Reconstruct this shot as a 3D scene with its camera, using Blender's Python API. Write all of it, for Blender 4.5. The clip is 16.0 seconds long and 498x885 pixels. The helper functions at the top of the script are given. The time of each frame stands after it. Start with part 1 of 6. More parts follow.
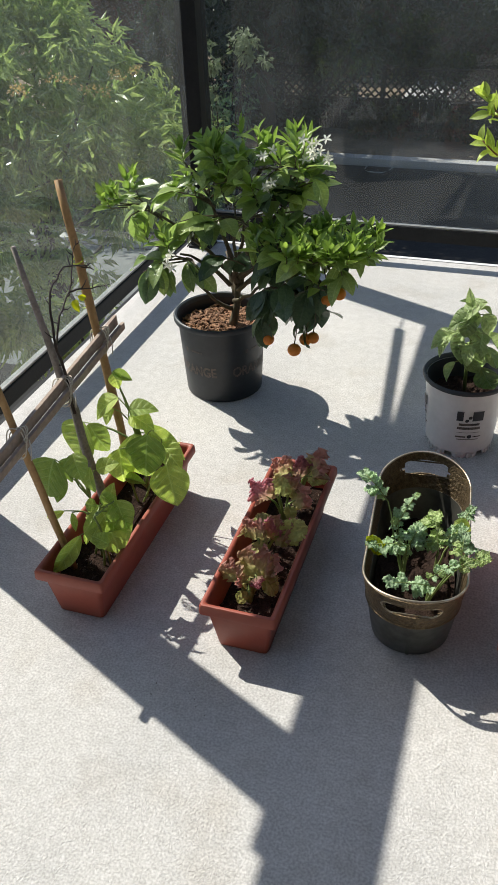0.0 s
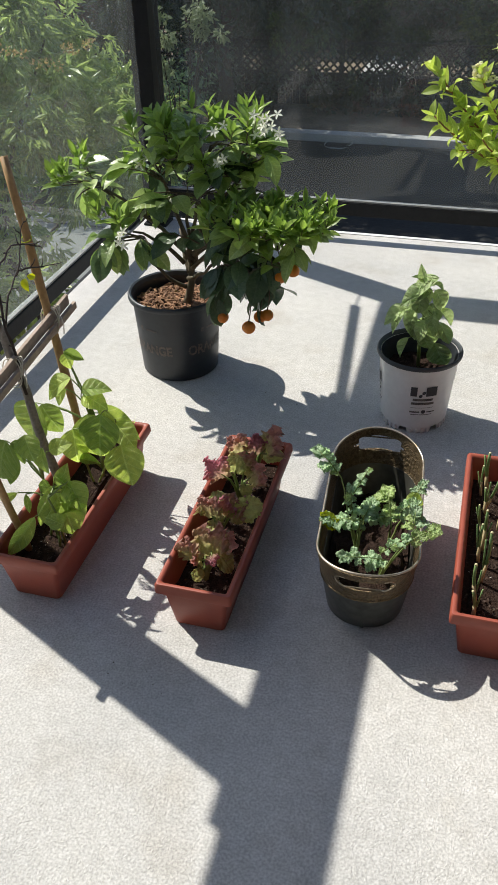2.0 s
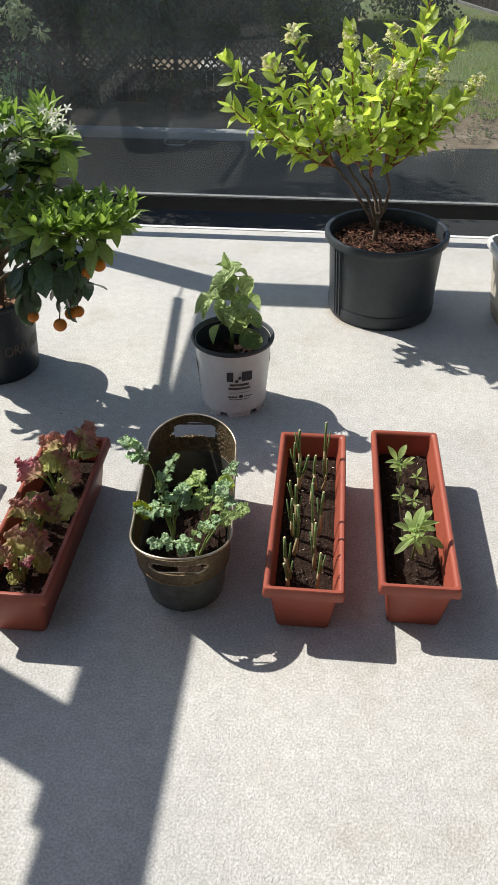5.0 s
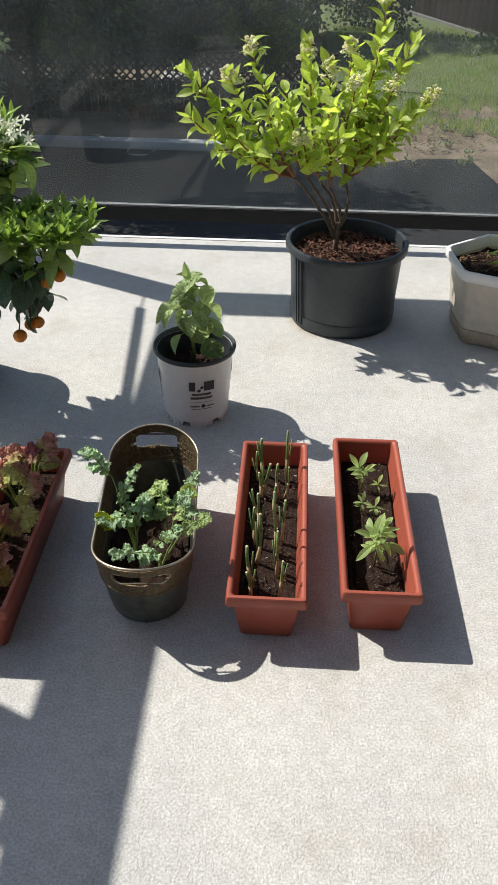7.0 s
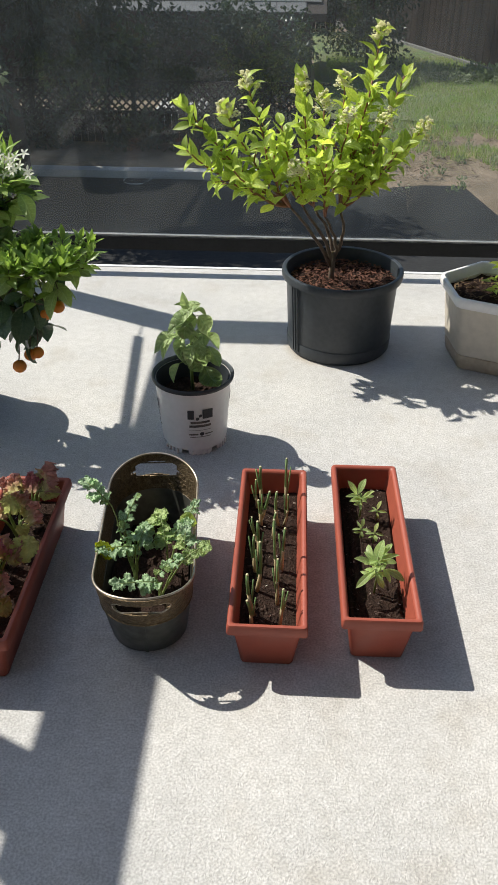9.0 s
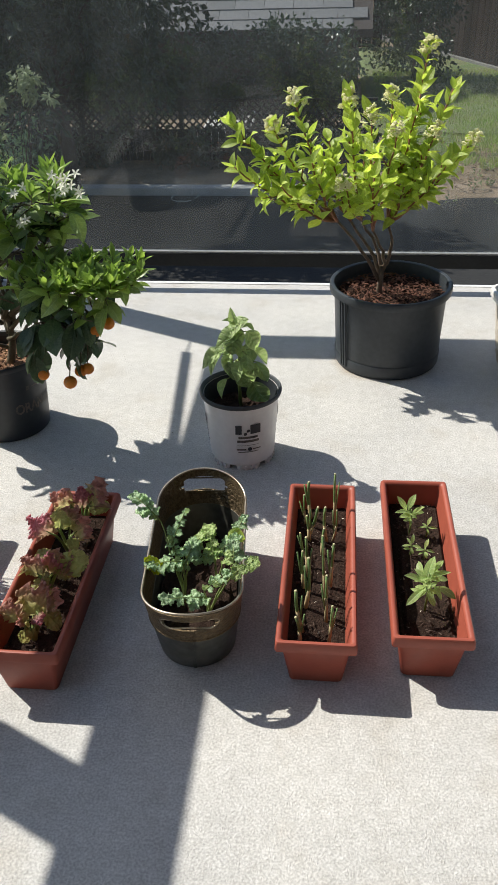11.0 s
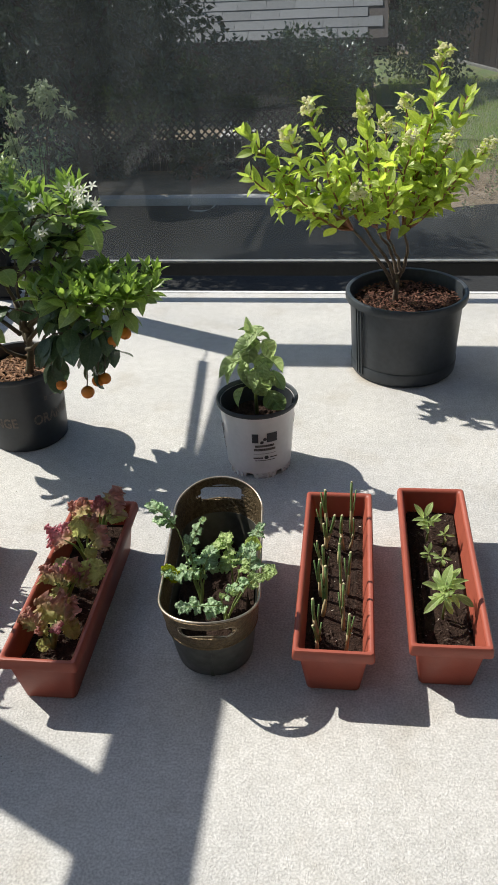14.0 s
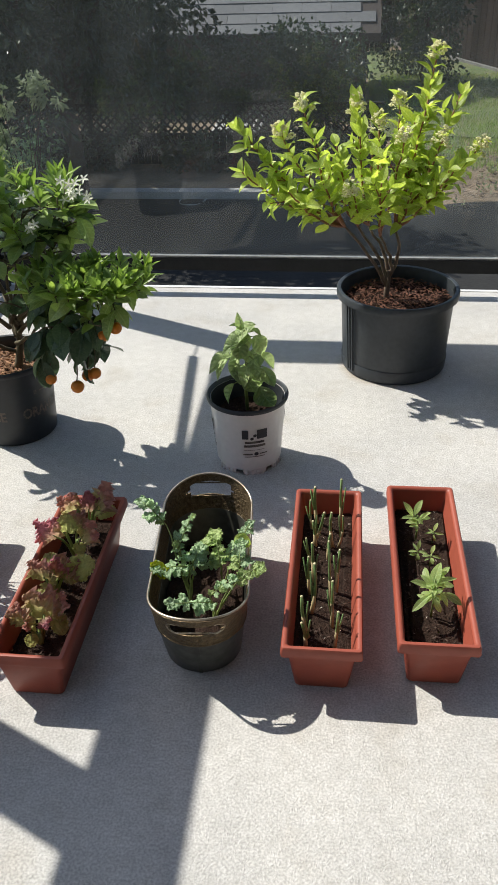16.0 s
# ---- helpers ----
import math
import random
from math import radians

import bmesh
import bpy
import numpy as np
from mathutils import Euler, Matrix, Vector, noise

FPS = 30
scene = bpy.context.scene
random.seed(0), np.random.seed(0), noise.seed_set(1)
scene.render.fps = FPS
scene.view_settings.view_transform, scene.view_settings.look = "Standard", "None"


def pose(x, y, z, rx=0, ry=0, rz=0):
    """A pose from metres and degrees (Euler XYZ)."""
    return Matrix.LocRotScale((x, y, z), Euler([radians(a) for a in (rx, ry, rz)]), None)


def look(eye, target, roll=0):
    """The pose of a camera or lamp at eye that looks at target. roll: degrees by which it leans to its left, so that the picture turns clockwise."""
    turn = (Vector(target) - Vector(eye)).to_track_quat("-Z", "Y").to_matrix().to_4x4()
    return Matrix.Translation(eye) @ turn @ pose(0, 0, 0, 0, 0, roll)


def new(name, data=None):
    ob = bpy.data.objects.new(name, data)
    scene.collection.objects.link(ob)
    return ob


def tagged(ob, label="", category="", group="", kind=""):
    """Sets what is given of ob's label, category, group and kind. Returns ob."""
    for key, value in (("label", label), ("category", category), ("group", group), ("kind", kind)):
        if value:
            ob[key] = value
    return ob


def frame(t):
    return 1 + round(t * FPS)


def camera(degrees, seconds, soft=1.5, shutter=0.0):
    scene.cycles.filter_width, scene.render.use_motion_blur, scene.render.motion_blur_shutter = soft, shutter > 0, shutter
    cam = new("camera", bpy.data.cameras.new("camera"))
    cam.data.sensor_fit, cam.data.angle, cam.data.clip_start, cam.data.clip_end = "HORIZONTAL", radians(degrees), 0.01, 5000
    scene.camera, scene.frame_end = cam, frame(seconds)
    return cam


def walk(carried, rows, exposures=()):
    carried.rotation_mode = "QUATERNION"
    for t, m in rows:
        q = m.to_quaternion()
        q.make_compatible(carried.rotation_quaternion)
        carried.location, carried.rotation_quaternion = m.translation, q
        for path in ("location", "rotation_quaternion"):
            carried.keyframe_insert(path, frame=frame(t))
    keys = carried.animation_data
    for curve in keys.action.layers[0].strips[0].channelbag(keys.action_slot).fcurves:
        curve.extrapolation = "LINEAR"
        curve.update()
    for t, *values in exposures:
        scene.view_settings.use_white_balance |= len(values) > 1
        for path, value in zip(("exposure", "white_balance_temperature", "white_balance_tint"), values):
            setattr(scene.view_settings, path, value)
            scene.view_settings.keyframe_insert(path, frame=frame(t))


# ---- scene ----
cam = camera(33.4, 16.0)
PATH = [
    (0, (-0.089, -1.307, 1.504), (-0.635, 0.255, 0.38), -2.2),
    (0.5, (-0.084, -1.305, 1.504), (-0.628, 0.251, 0.372), -2.4),
    (1, (-0.08, -1.305, 1.503), (-0.607, 0.249, 0.36), -2.3),
    (1.5, (-0.066, -1.3, 1.501), (-0.556, 0.254, 0.341), -2.0),
    (2, (-0.061, -1.301, 1.503), (-0.52, 0.256, 0.335), -1.5),
    (2.5, (-0.056, -1.303, 1.503), (-0.505, 0.259, 0.338), -1.6),
    (3, (-0.03, -1.304, 1.501), (-0.447, 0.268, 0.337), -1.7),
    (3.5, (-0.001, -1.302, 1.5), (-0.36, 0.281, 0.331), -0.9),
    (4, (0.02, -1.3, 1.493), (-0.288, 0.288, 0.318), -0.4),
    (4.5, (0.063, -1.301, 1.493), (-0.177, 0.297, 0.314), -0.6),
    (5, (0.101, -1.298, 1.492), (-0.063, 0.312, 0.317), -0.2),
    (7.5, (0.119, -1.3, 1.497), (0.039, 0.333, 0.345), 0.5),
    (8, (0.123, -1.3, 1.5), (0.051, 0.34, 0.357), 0.2),
    (8.5, (0.122, -1.303, 1.507), (0.056, 0.347, 0.379), 0.4),
    (9, (0.112, -1.306, 1.51), (0.029, 0.357, 0.401), 0.3),
    (9.5, (0.109, -1.309, 1.511), (-0.012, 0.37, 0.43), -0.3),
    (12, (0.106, -1.298, 1.509), (-0.119, 0.371, 0.431), -2.7),
    (12.5, (0.11, -1.299, 1.511), (-0.125, 0.369, 0.433), -3.1),
    (13, (0.112, -1.307, 1.515), (-0.121, 0.37, 0.451), -2.9),
    (13.5, (0.112, -1.309, 1.515), (-0.122, 0.373, 0.459), -2.9),
    (14, (0.112, -1.306, 1.513), (-0.127, 0.373, 0.453), -2.9),
    (14.5, (0.113, -1.304, 1.513), (-0.125, 0.372, 0.448), -3.0),
    (15, (0.114, -1.302, 1.512), (-0.114, 0.374, 0.444), -2.8),
    (15.5, (0.114, -1.303, 1.515), (-0.106, 0.373, 0.446), -2.6),
    (16, (0.108, -1.301, 1.516), (-0.104, 0.374, 0.444), -1.9),
]
walk(cam, [(t, look(eye, target, roll)) for t, eye, target, roll in PATH])

# ---- light ----
scene.view_settings.exposure = 0.28
SUN = Vector((0.863, -0.41, -1.0)).normalized()          # the way the sunlight travels
world = bpy.data.worlds.new("sky")
scene.world = world
world.use_nodes = True
wn, wl = world.node_tree.nodes, world.node_tree.links
sky = wn.new("ShaderNodeTexSky")
sky.sky_type = "NISHITA"
sky.sun_disc = False
sky.sun_elevation = math.asin(-SUN.z)
sky.sun_rotation = math.atan2(-SUN.x, -SUN.y)
wl.new(sky.outputs["Color"], wn["Background"].inputs["Color"])
wn["Background"].inputs["Strength"].default_value = 0.116
sun_data = bpy.data.lights.new("sun", "SUN")
sun_data.energy, sun_data.angle, sun_data.color = 5.0, radians(0.55), (1.0, 0.955, 0.86)
sun = new("sun", sun_data)
sun.matrix_world = look((-8, 5, 10), Vector((-8, 5, 10)) + SUN)


# ---- materials ----
def mat(name, c1, c2=None, scale=8.0, rough=0.6, bump=0.0, bscale=None, metal=0.0, spread=0.25, through_light=None, vary=0.0, spec=0.5, fine=6.0, contrast=(0.35, 0.65)):
    """A procedural surface: two colours mixed by coarse and fine noise, relief, and variation from object to object."""
    m = bpy.data.materials.new(name)
    m.use_nodes = True
    n, l = m.node_tree.nodes, m.node_tree.links
    b = n["Principled BSDF"]
    b.inputs["Roughness"].default_value = rough
    b.inputs["Metallic"].default_value = metal
    b.inputs["Specular IOR Level"].default_value = spec
    co = n.new("ShaderNodeTexCoord")
    c2 = c2 or tuple(v * (1 - spread) for v in c1)
    a = n.new("ShaderNodeTexNoise")
    a.inputs["Scale"].default_value, a.inputs["Detail"].default_value = scale, 5
    f = n.new("ShaderNodeTexNoise")
    f.inputs["Scale"].default_value, f.inputs["Detail"].default_value = scale * fine, 3
    l.new(co.outputs["Object"], a.inputs["Vector"])
    l.new(co.outputs["Object"], f.inputs["Vector"])
    add = n.new("ShaderNodeMath")
    add.operation = "ADD"
    half = n.new("ShaderNodeMath")
    half.operation = "MULTIPLY"
    half.inputs[1].default_value = 0.5
    l.new(a.outputs["Fac"], add.inputs[0])
    l.new(f.outputs["Fac"], add.inputs[1])
    l.new(add.outputs[0], half.inputs[0])
    ramp = n.new("ShaderNodeValToRGB")
    ramp.color_ramp.elements[0].position, ramp.color_ramp.elements[1].position = contrast
    ramp.color_ramp.elements[0].color = (*c2, 1)
    ramp.color_ramp.elements[1].color = (*c1, 1)
    l.new(half.outputs[0], ramp.inputs["Fac"])
    out = ramp.outputs["Color"]
    if vary:
        info = n.new("ShaderNodeObjectInfo")
        hsv = n.new("ShaderNodeHueSaturation")
        rng = n.new("ShaderNodeMapRange")
        rng.inputs["To Min"].default_value, rng.inputs["To Max"].default_value = 1 - vary, 1 + vary
        l.new(info.outputs["Random"], rng.inputs["Value"])
        l.new(rng.outputs[0], hsv.inputs["Value"])
        hue = n.new("ShaderNodeMapRange")
        hue.inputs["To Min"].default_value, hue.inputs["To Max"].default_value = 0.5 + 0.03 * vary, 0.5 - 0.03 * vary
        l.new(info.outputs["Random"], hue.inputs["Value"])
        l.new(hue.outputs[0], hsv.inputs["Hue"])
        l.new(out, hsv.inputs["Color"])
        out = hsv.outputs["Color"]
    l.new(out, b.inputs["Base Color"])
    if bump:
        t = n.new("ShaderNodeTexNoise")
        t.inputs["Scale"].default_value, t.inputs["Detail"].default_value = bscale or scale * 6, 4
        l.new(co.outputs["Object"], t.inputs["Vector"])
        bp = n.new("ShaderNodeBump")
        bp.inputs["Strength"].default_value, bp.inputs["Distance"].default_value = bump, 0.01
        l.new(t.outputs["Fac"], bp.inputs["Height"])
        l.new(bp.outputs["Normal"], b.inputs["Normal"])
    if through_light:
        tr = n.new("ShaderNodeBsdfTranslucent")
        mx = n.new("ShaderNodeMixShader")
        mx.inputs[0].default_value = through_light
        bright = n.new("ShaderNodeHueSaturation")
        bright.inputs["Value"].default_value, bright.inputs["Saturation"].default_value = 1.5, 1.1
        l.new(out, bright.inputs["Color"])
        l.new(bright.outputs["Color"], tr.inputs["Color"])
        l.new(b.outputs[0], mx.inputs[1])
        l.new(tr.outputs[0], mx.inputs[2])
        l.new(mx.outputs[0], n["Material Output"].inputs["Surface"])
    return m


def floor_mat():
    """Light grey textured deck coating: fine stipple, mottling, scattered dark specks and faint brown stains."""
    m = bpy.data.materials.new("deck_coating")
    m.use_nodes = True
    n, l = m.node_tree.nodes, m.node_tree.links
    b = n["Principled BSDF"]
    b.inputs["Roughness"].default_value = 0.82
    b.inputs["Specular IOR Level"].default_value = 0.3
    co = n.new("ShaderNodeTexCoord")

    def tex(kind, scale, detail=4.0):
        t = n.new(kind)
        t.inputs["Scale"].default_value = scale
        if "Detail" in t.inputs:
            t.inputs["Detail"].default_value = detail
        l.new(co.outputs["Object"], t.inputs["Vector"])
        return t

    def ramp(src, p0, p1, c0, c1):
        r = n.new("ShaderNodeValToRGB")
        r.color_ramp.elements[0].position, r.color_ramp.elements[1].position = p0, p1
        r.color_ramp.elements[0].color, r.color_ramp.elements[1].color = (*c0, 1), (*c1, 1)
        l.new(src, r.inputs["Fac"])
        return r.outputs["Color"]

    def mix(mode, fac, a, c):
        x = n.new("ShaderNodeMix")
        x.data_type, x.blend_type = "RGBA", mode
        x.inputs[0].default_value = fac
        l.new(a, x.inputs[6])
        l.new(c, x.inputs[7])
        return x.outputs[2]

    fine = ramp(tex("ShaderNodeTexNoise", 190, 3).outputs["Fac"], 0.35, 0.65, (0.475, 0.468, 0.456), (0.69, 0.681, 0.665))
    mid = ramp(tex("ShaderNodeTexNoise", 34, 6).outputs["Fac"], 0.3, 0.7, (0.86, 0.858, 0.85), (1, 1, 1))
    wide = ramp(tex("ShaderNodeTexNoise", 2.2, 6).outputs["Fac"], 0.35, 0.65, (0.86, 0.865, 0.87), (1, 0.995, 0.985))
    speck = ramp(tex("ShaderNodeTexVoronoi", 26).outputs["Distance"], 0.03, 0.06, (0.55, 0.53, 0.5), (1, 1, 1))
    stain = ramp(tex("ShaderNodeTexNoise", 5.5, 8).outputs["Fac"], 0.54, 0.74, (1, 1, 1), (0.82, 0.775, 0.71))
    c = mix("MULTIPLY", 1.0, fine, mid)
    c = mix("MULTIPLY", 1.0, c, wide)
    c = mix("MULTIPLY", 0.5, c, speck)
    c = mix("MULTIPLY", 0.6, c, stain)
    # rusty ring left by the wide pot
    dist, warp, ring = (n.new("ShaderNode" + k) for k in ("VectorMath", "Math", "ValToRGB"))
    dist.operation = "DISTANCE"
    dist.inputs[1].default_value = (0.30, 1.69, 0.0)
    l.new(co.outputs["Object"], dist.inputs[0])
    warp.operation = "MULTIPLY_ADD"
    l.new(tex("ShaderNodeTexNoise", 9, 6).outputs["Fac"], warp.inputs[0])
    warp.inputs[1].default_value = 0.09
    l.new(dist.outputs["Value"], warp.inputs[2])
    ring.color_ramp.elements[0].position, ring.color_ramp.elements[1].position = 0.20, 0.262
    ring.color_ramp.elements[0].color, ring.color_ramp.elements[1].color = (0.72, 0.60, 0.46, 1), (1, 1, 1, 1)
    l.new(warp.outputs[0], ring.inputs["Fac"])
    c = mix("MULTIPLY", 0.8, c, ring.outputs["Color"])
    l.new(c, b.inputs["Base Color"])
    # leathery embossing: winding ridges with a fine grain on them
    curl, grain = tex("ShaderNodeTexNoise", 62, 2), tex("ShaderNodeTexNoise", 230, 4)
    curl.inputs["Distortion"].default_value = 1.6
    ridge, fold, tall = (n.new("ShaderNodeMath") for _ in range(3))
    ridge.operation, fold.operation, tall.operation = "SUBTRACT", "ABSOLUTE", "MULTIPLY_ADD"
    l.new(curl.outputs["Fac"], ridge.inputs[0])
    ridge.inputs[1].default_value = 0.5
    l.new(ridge.outputs[0], fold.inputs[0])
    l.new(grain.outputs["Fac"], tall.inputs[0])
    tall.inputs[1].default_value = 0.26
    l.new(fold.outputs[0], tall.inputs[2])
    bp = n.new("ShaderNodeBump")
    bp.inputs["Strength"].default_value, bp.inputs["Distance"].default_value = 0.5, 0.0065
    l.new(tall.outputs[0], bp.inputs["Height"])
    l.new(bp.outputs["Normal"], b.inputs["Normal"])
    return m


def glass_mat(name, tint, rough=0.0, dust=0.03):
    m = bpy.data.materials.new(name)
    m.use_nodes = True
    n, l = m.node_tree.nodes, m.node_tree.links
    n.remove(n["Principled BSDF"])
    tr, gl, mx, fr = (n.new("ShaderNode" + k) for k in ("BsdfTransparent", "BsdfGlossy", "MixShader", "Fresnel"))
    tr.inputs["Color"].default_value = (*tint, 1)
    gl.inputs["Roughness"].default_value = rough
    fr.inputs["IOR"].default_value = 1.5
    l.new(fr.outputs[0], mx.inputs[0])
    l.new(tr.outputs[0], mx.inputs[1])
    l.new(gl.outputs[0], mx.inputs[2])
    # a thin film of dust that scatters the sun, strengthened to imitate lens haze
    co, no, rg, du, m2 = (n.new("ShaderNode" + k) for k in ("TexCoord", "TexNoise", "MapRange", "BsdfTranslucent", "MixShader"))
    no.inputs["Scale"].default_value, no.inputs["Detail"].default_value = 3.5, 6
    l.new(co.outputs["Object"], no.inputs["Vector"])
    l.new(no.outputs["Fac"], rg.inputs["Value"])
    rg.inputs["From Min"].default_value, rg.inputs["From Max"].default_value = 0.35, 0.7
    rg.inputs["To Min"].default_value, rg.inputs["To Max"].default_value = dust * 0.6, dust * 1.5
    du.inputs["Color"].default_value = (0.64, 0.70, 0.71, 1)
    l.new(rg.outputs[0], m2.inputs[0])
    l.new(mx.outputs[0], m2.inputs[1])
    l.new(du.outputs[0], m2.inputs[2])
    l.new(m2.outputs[0], n["Material Output"].inputs["Surface"])
    return m


M_FLOOR = floor_mat()
M_EDGE = mat("white_flashing", (0.78, 0.78, 0.77), scale=9, rough=0.4)
M_STEEL = mat("black_painted_steel", (0.010, 0.0105, 0.0115), (0.016, 0.0165, 0.0175), scale=12, rough=0.5, bump=0.08, spec=0.2)
M_BEAD = mat("grey_glazing_bead", (0.30, 0.30, 0.29), (0.17, 0.17, 0.17), scale=20, rough=0.45)
M_GLASS = glass_mat("tinted_glass", (0.62, 0.66, 0.67), dust=0.038)
M_GLASS_SIDE = glass_mat("dusty_tinted_glass", (0.76, 0.82, 0.79), dust=0.04)
M_CLEAR = bpy.data.materials.new("clear_glass_face")
M_CLEAR.use_nodes = True
M_CLEAR.node_tree.nodes.remove(M_CLEAR.node_tree.nodes["Principled BSDF"])
M_CLEAR.node_tree.links.new(M_CLEAR.node_tree.nodes.new("ShaderNodeBsdfTransparent").outputs[0], M_CLEAR.node_tree.nodes["Material Output"].inputs["Surface"])
M_TERRA = mat("terracotta_plastic", (0.335, 0.078, 0.046), (0.285, 0.064, 0.039), scale=7, rough=0.5, bump=0.05, bscale=120)
M_BLACKP = mat("black_plastic", (0.026, 0.032, 0.038), (0.044, 0.051, 0.058), scale=9, rough=0.45, bump=0.05, bscale=60)
M_BLUEBLACK = mat("blue_black_plastic", (0.013, 0.018, 0.023), (0.022, 0.028, 0.034), scale=9, rough=0.42, bump=0.05, bscale=60)
M_WHITEP = mat("white_plastic", (0.78, 0.77, 0.76), (0.70, 0.69, 0.68), scale=9, rough=0.35)
M_CREAMP = mat("cream_plastic", (0.62, 0.56, 0.47), (0.50, 0.45, 0.375), scale=6, rough=0.5, bump=0.04)
M_SOIL = mat("potting_soil", (0.060, 0.038, 0.029), (0.018, 0.012, 0.010), scale=110, rough=1.0, spec=0.08, bump=1.0, bscale=240, fine=4)
M_SOIL_CLOD = mat("soil_clod", (0.105, 0.066, 0.048), (0.035, 0.022, 0.017), scale=80, rough=0.95, bump=0.5)
M_PERLITE = mat("perlite_grain", (0.62, 0.57, 0.48), scale=80, rough=0.9)
M_BARK_DARK = mat("red_bark_chip", (0.20, 0.085, 0.05), (0.07, 0.03, 0.02), scale=60, rough=0.9, bump=0.3)
M_FADED = mat("faded_print_on_black", (0.15, 0.115, 0.09), (0.045, 0.045, 0.046), scale=45, rough=0.6, contrast=(0.42, 0.6))
M_BARK = mat("bark_chip", (0.44, 0.255, 0.14), (0.055, 0.028, 0.017), scale=38, rough=0.9, bump=0.3, vary=0.55)
M_ZINC = mat("aged_zinc", (0.20, 0.20, 0.175), (0.10, 0.098, 0.08), scale=7, rough=0.42, metal=0.75, bump=0.06, bscale=50)
M_BRASS = mat("aged_brass_band", (0.235, 0.172, 0.098), (0.115, 0.083, 0.048), scale=90, rough=0.45, metal=0.75, bump=0.7, bscale=120, fine=3, contrast=(0.4, 0.6))
M_LIPMETAL = mat("bright_lip_metal", (0.55, 0.50, 0.42), (0.35, 0.27, 0.18), scale=30, rough=0.35, metal=0.85)
M_BAMBOO = mat("bamboo_cane", (0.48, 0.29, 0.12), (0.33, 0.19, 0.075), scale=18, rough=0.55, bump=0.1)
M_STICK = mat("weathered_stick", (0.36, 0.32, 0.28), (0.20, 0.17, 0.15), scale=25, rough=0.85, bump=0.3)
M_LATH = mat("weathered_wood", (0.44, 0.35, 0.28), (0.28, 0.215, 0.17), scale=14, rough=0.8, bump=0.25)
M_TWINE = mat("pale_twine", (0.72, 0.66, 0.54), scale=60, rough=0.9)
M_INK = mat("dark_print", (0.045, 0.045, 0.05), scale=20, rough=0.5)
M_GREYINK = mat("faded_print", (0.16, 0.14, 0.12), (0.035, 0.035, 0.035), scale=70, rough=0.6, contrast=(0.42, 0.52))
# grey of the unseen surfaces, darkened to weaken bounce light
M_UNSEEN_WALL = mat("unseen_wall", (0.20, 0.20, 0.205), (0.16, 0.16, 0.165), scale=3, rough=0.8, bump=0.2)
M_GRASS = mat("lawn_ground", (0.13, 0.18, 0.06), (0.19, 0.18, 0.09), scale=0.9, rough=0.95, bump=0.8, bscale=14, fine=9, contrast=(0.4, 0.6))
M_SHINGLE = mat("grey_shingle", (0.25, 0.245, 0.245), (0.18, 0.175, 0.175), scale=6, rough=0.9, bump=0.3, vary=0.12)
M_FENCE = mat("dark_stained_fence", (0.045, 0.035, 0.03), (0.028, 0.022, 0.019), scale=8, rough=0.9, bump=0.2, vary=0.3, spec=0.1)
M_LATTICE = mat("lattice_wood", (0.03, 0.024, 0.02), (0.02, 0.016, 0.014), scale=8, rough=0.85)


# ---- building helpers ----
def mesh_ob(name, verts, faces, material, parent=None, label="", smooth=True):
    me = bpy.data.meshes.new(name)
    me.from_pydata([tuple(v) for v in verts], [], [tuple(f) for f in faces])
    if smooth:
        me.polygons.foreach_set("use_smooth", [True] * len(me.polygons))
    me.update()
    me.materials.append(material)
    ob = new(name, me)
    ob.parent = parent
    return tagged(ob, label) if label else ob


def part(name, bm, material, parent, label="", smooth=False):
    bmesh.ops.recalc_face_normals(bm, faces=bm.faces)
    me = bpy.data.meshes.new(name)
    bm.to_mesh(me)
    bm.free()
    if smooth:
        me.polygons.foreach_set("use_smooth", [True] * len(me.polygons))
        me.set_sharp_from_angle(angle=radians(38))
    me.materials.append(material)
    ob = new(name, me)
    ob.parent = parent
    return tagged(ob, label) if label else ob


def thing(name, place, label, category, group="", turn=0.0):
    ob = new(name)
    ob.empty_display_size = 0.1
    ob.matrix_basis = pose(*place, 0, 0, turn)
    return tagged(ob, label, category, group)


def box_bm(x0, x1, y0, y1, z0, z1, bevel=0.0):
    bm = bmesh.new()
    bmesh.ops.create_cube(bm, size=1, matrix=Matrix.LocRotScale(((x0 + x1) / 2, (y0 + y1) / 2, (z0 + z1) / 2), None, (x1 - x0, y1 - y0, z1 - z0)))
    if bevel:
        bmesh.ops.bevel(bm, geom=bm.edges[:], offset=bevel, segments=2, affect="EDGES", profile=0.6)
    return bm


def rounded(hx, hy, r, n=5):
    """Outline of a rounded rectangle, counter-clockwise."""
    pts = []
    for cx, cy, a0 in ((hx - r, hy - r, 0), (r - hx, hy - r, 90), (r - hx, r - hy, 180), (hx - r, r - hy, 270)):
        for k in range(n + 1):
            a = radians(a0 + 90 * k / n)
            pts.append((cx + r * math.cos(a), cy + r * math.sin(a)))
    return pts


def loft_bm(rings, close_bottom=True, close_top=False):
    """Rings of (outline, z or list of z), joined one to the next."""
    bm = bmesh.new()
    rows = []
    for outline, z in rings:
        zs = z if isinstance(z, (list, tuple)) else [z] * len(outline)
        rows.append([bm.verts.new((x, y, h)) for (x, y), h in zip(outline, zs)])
    for a, b in zip(rows, rows[1:]):
        n = len(a)
        for i in range(n):
            bm.faces.new((a[i], a[(i + 1) % n], b[(i + 1) % n], b[i]))
    if close_bottom:
        bm.faces.new(rows[0][::-1])
    if close_top:
        bm.faces.new(rows[-1])
    return bm


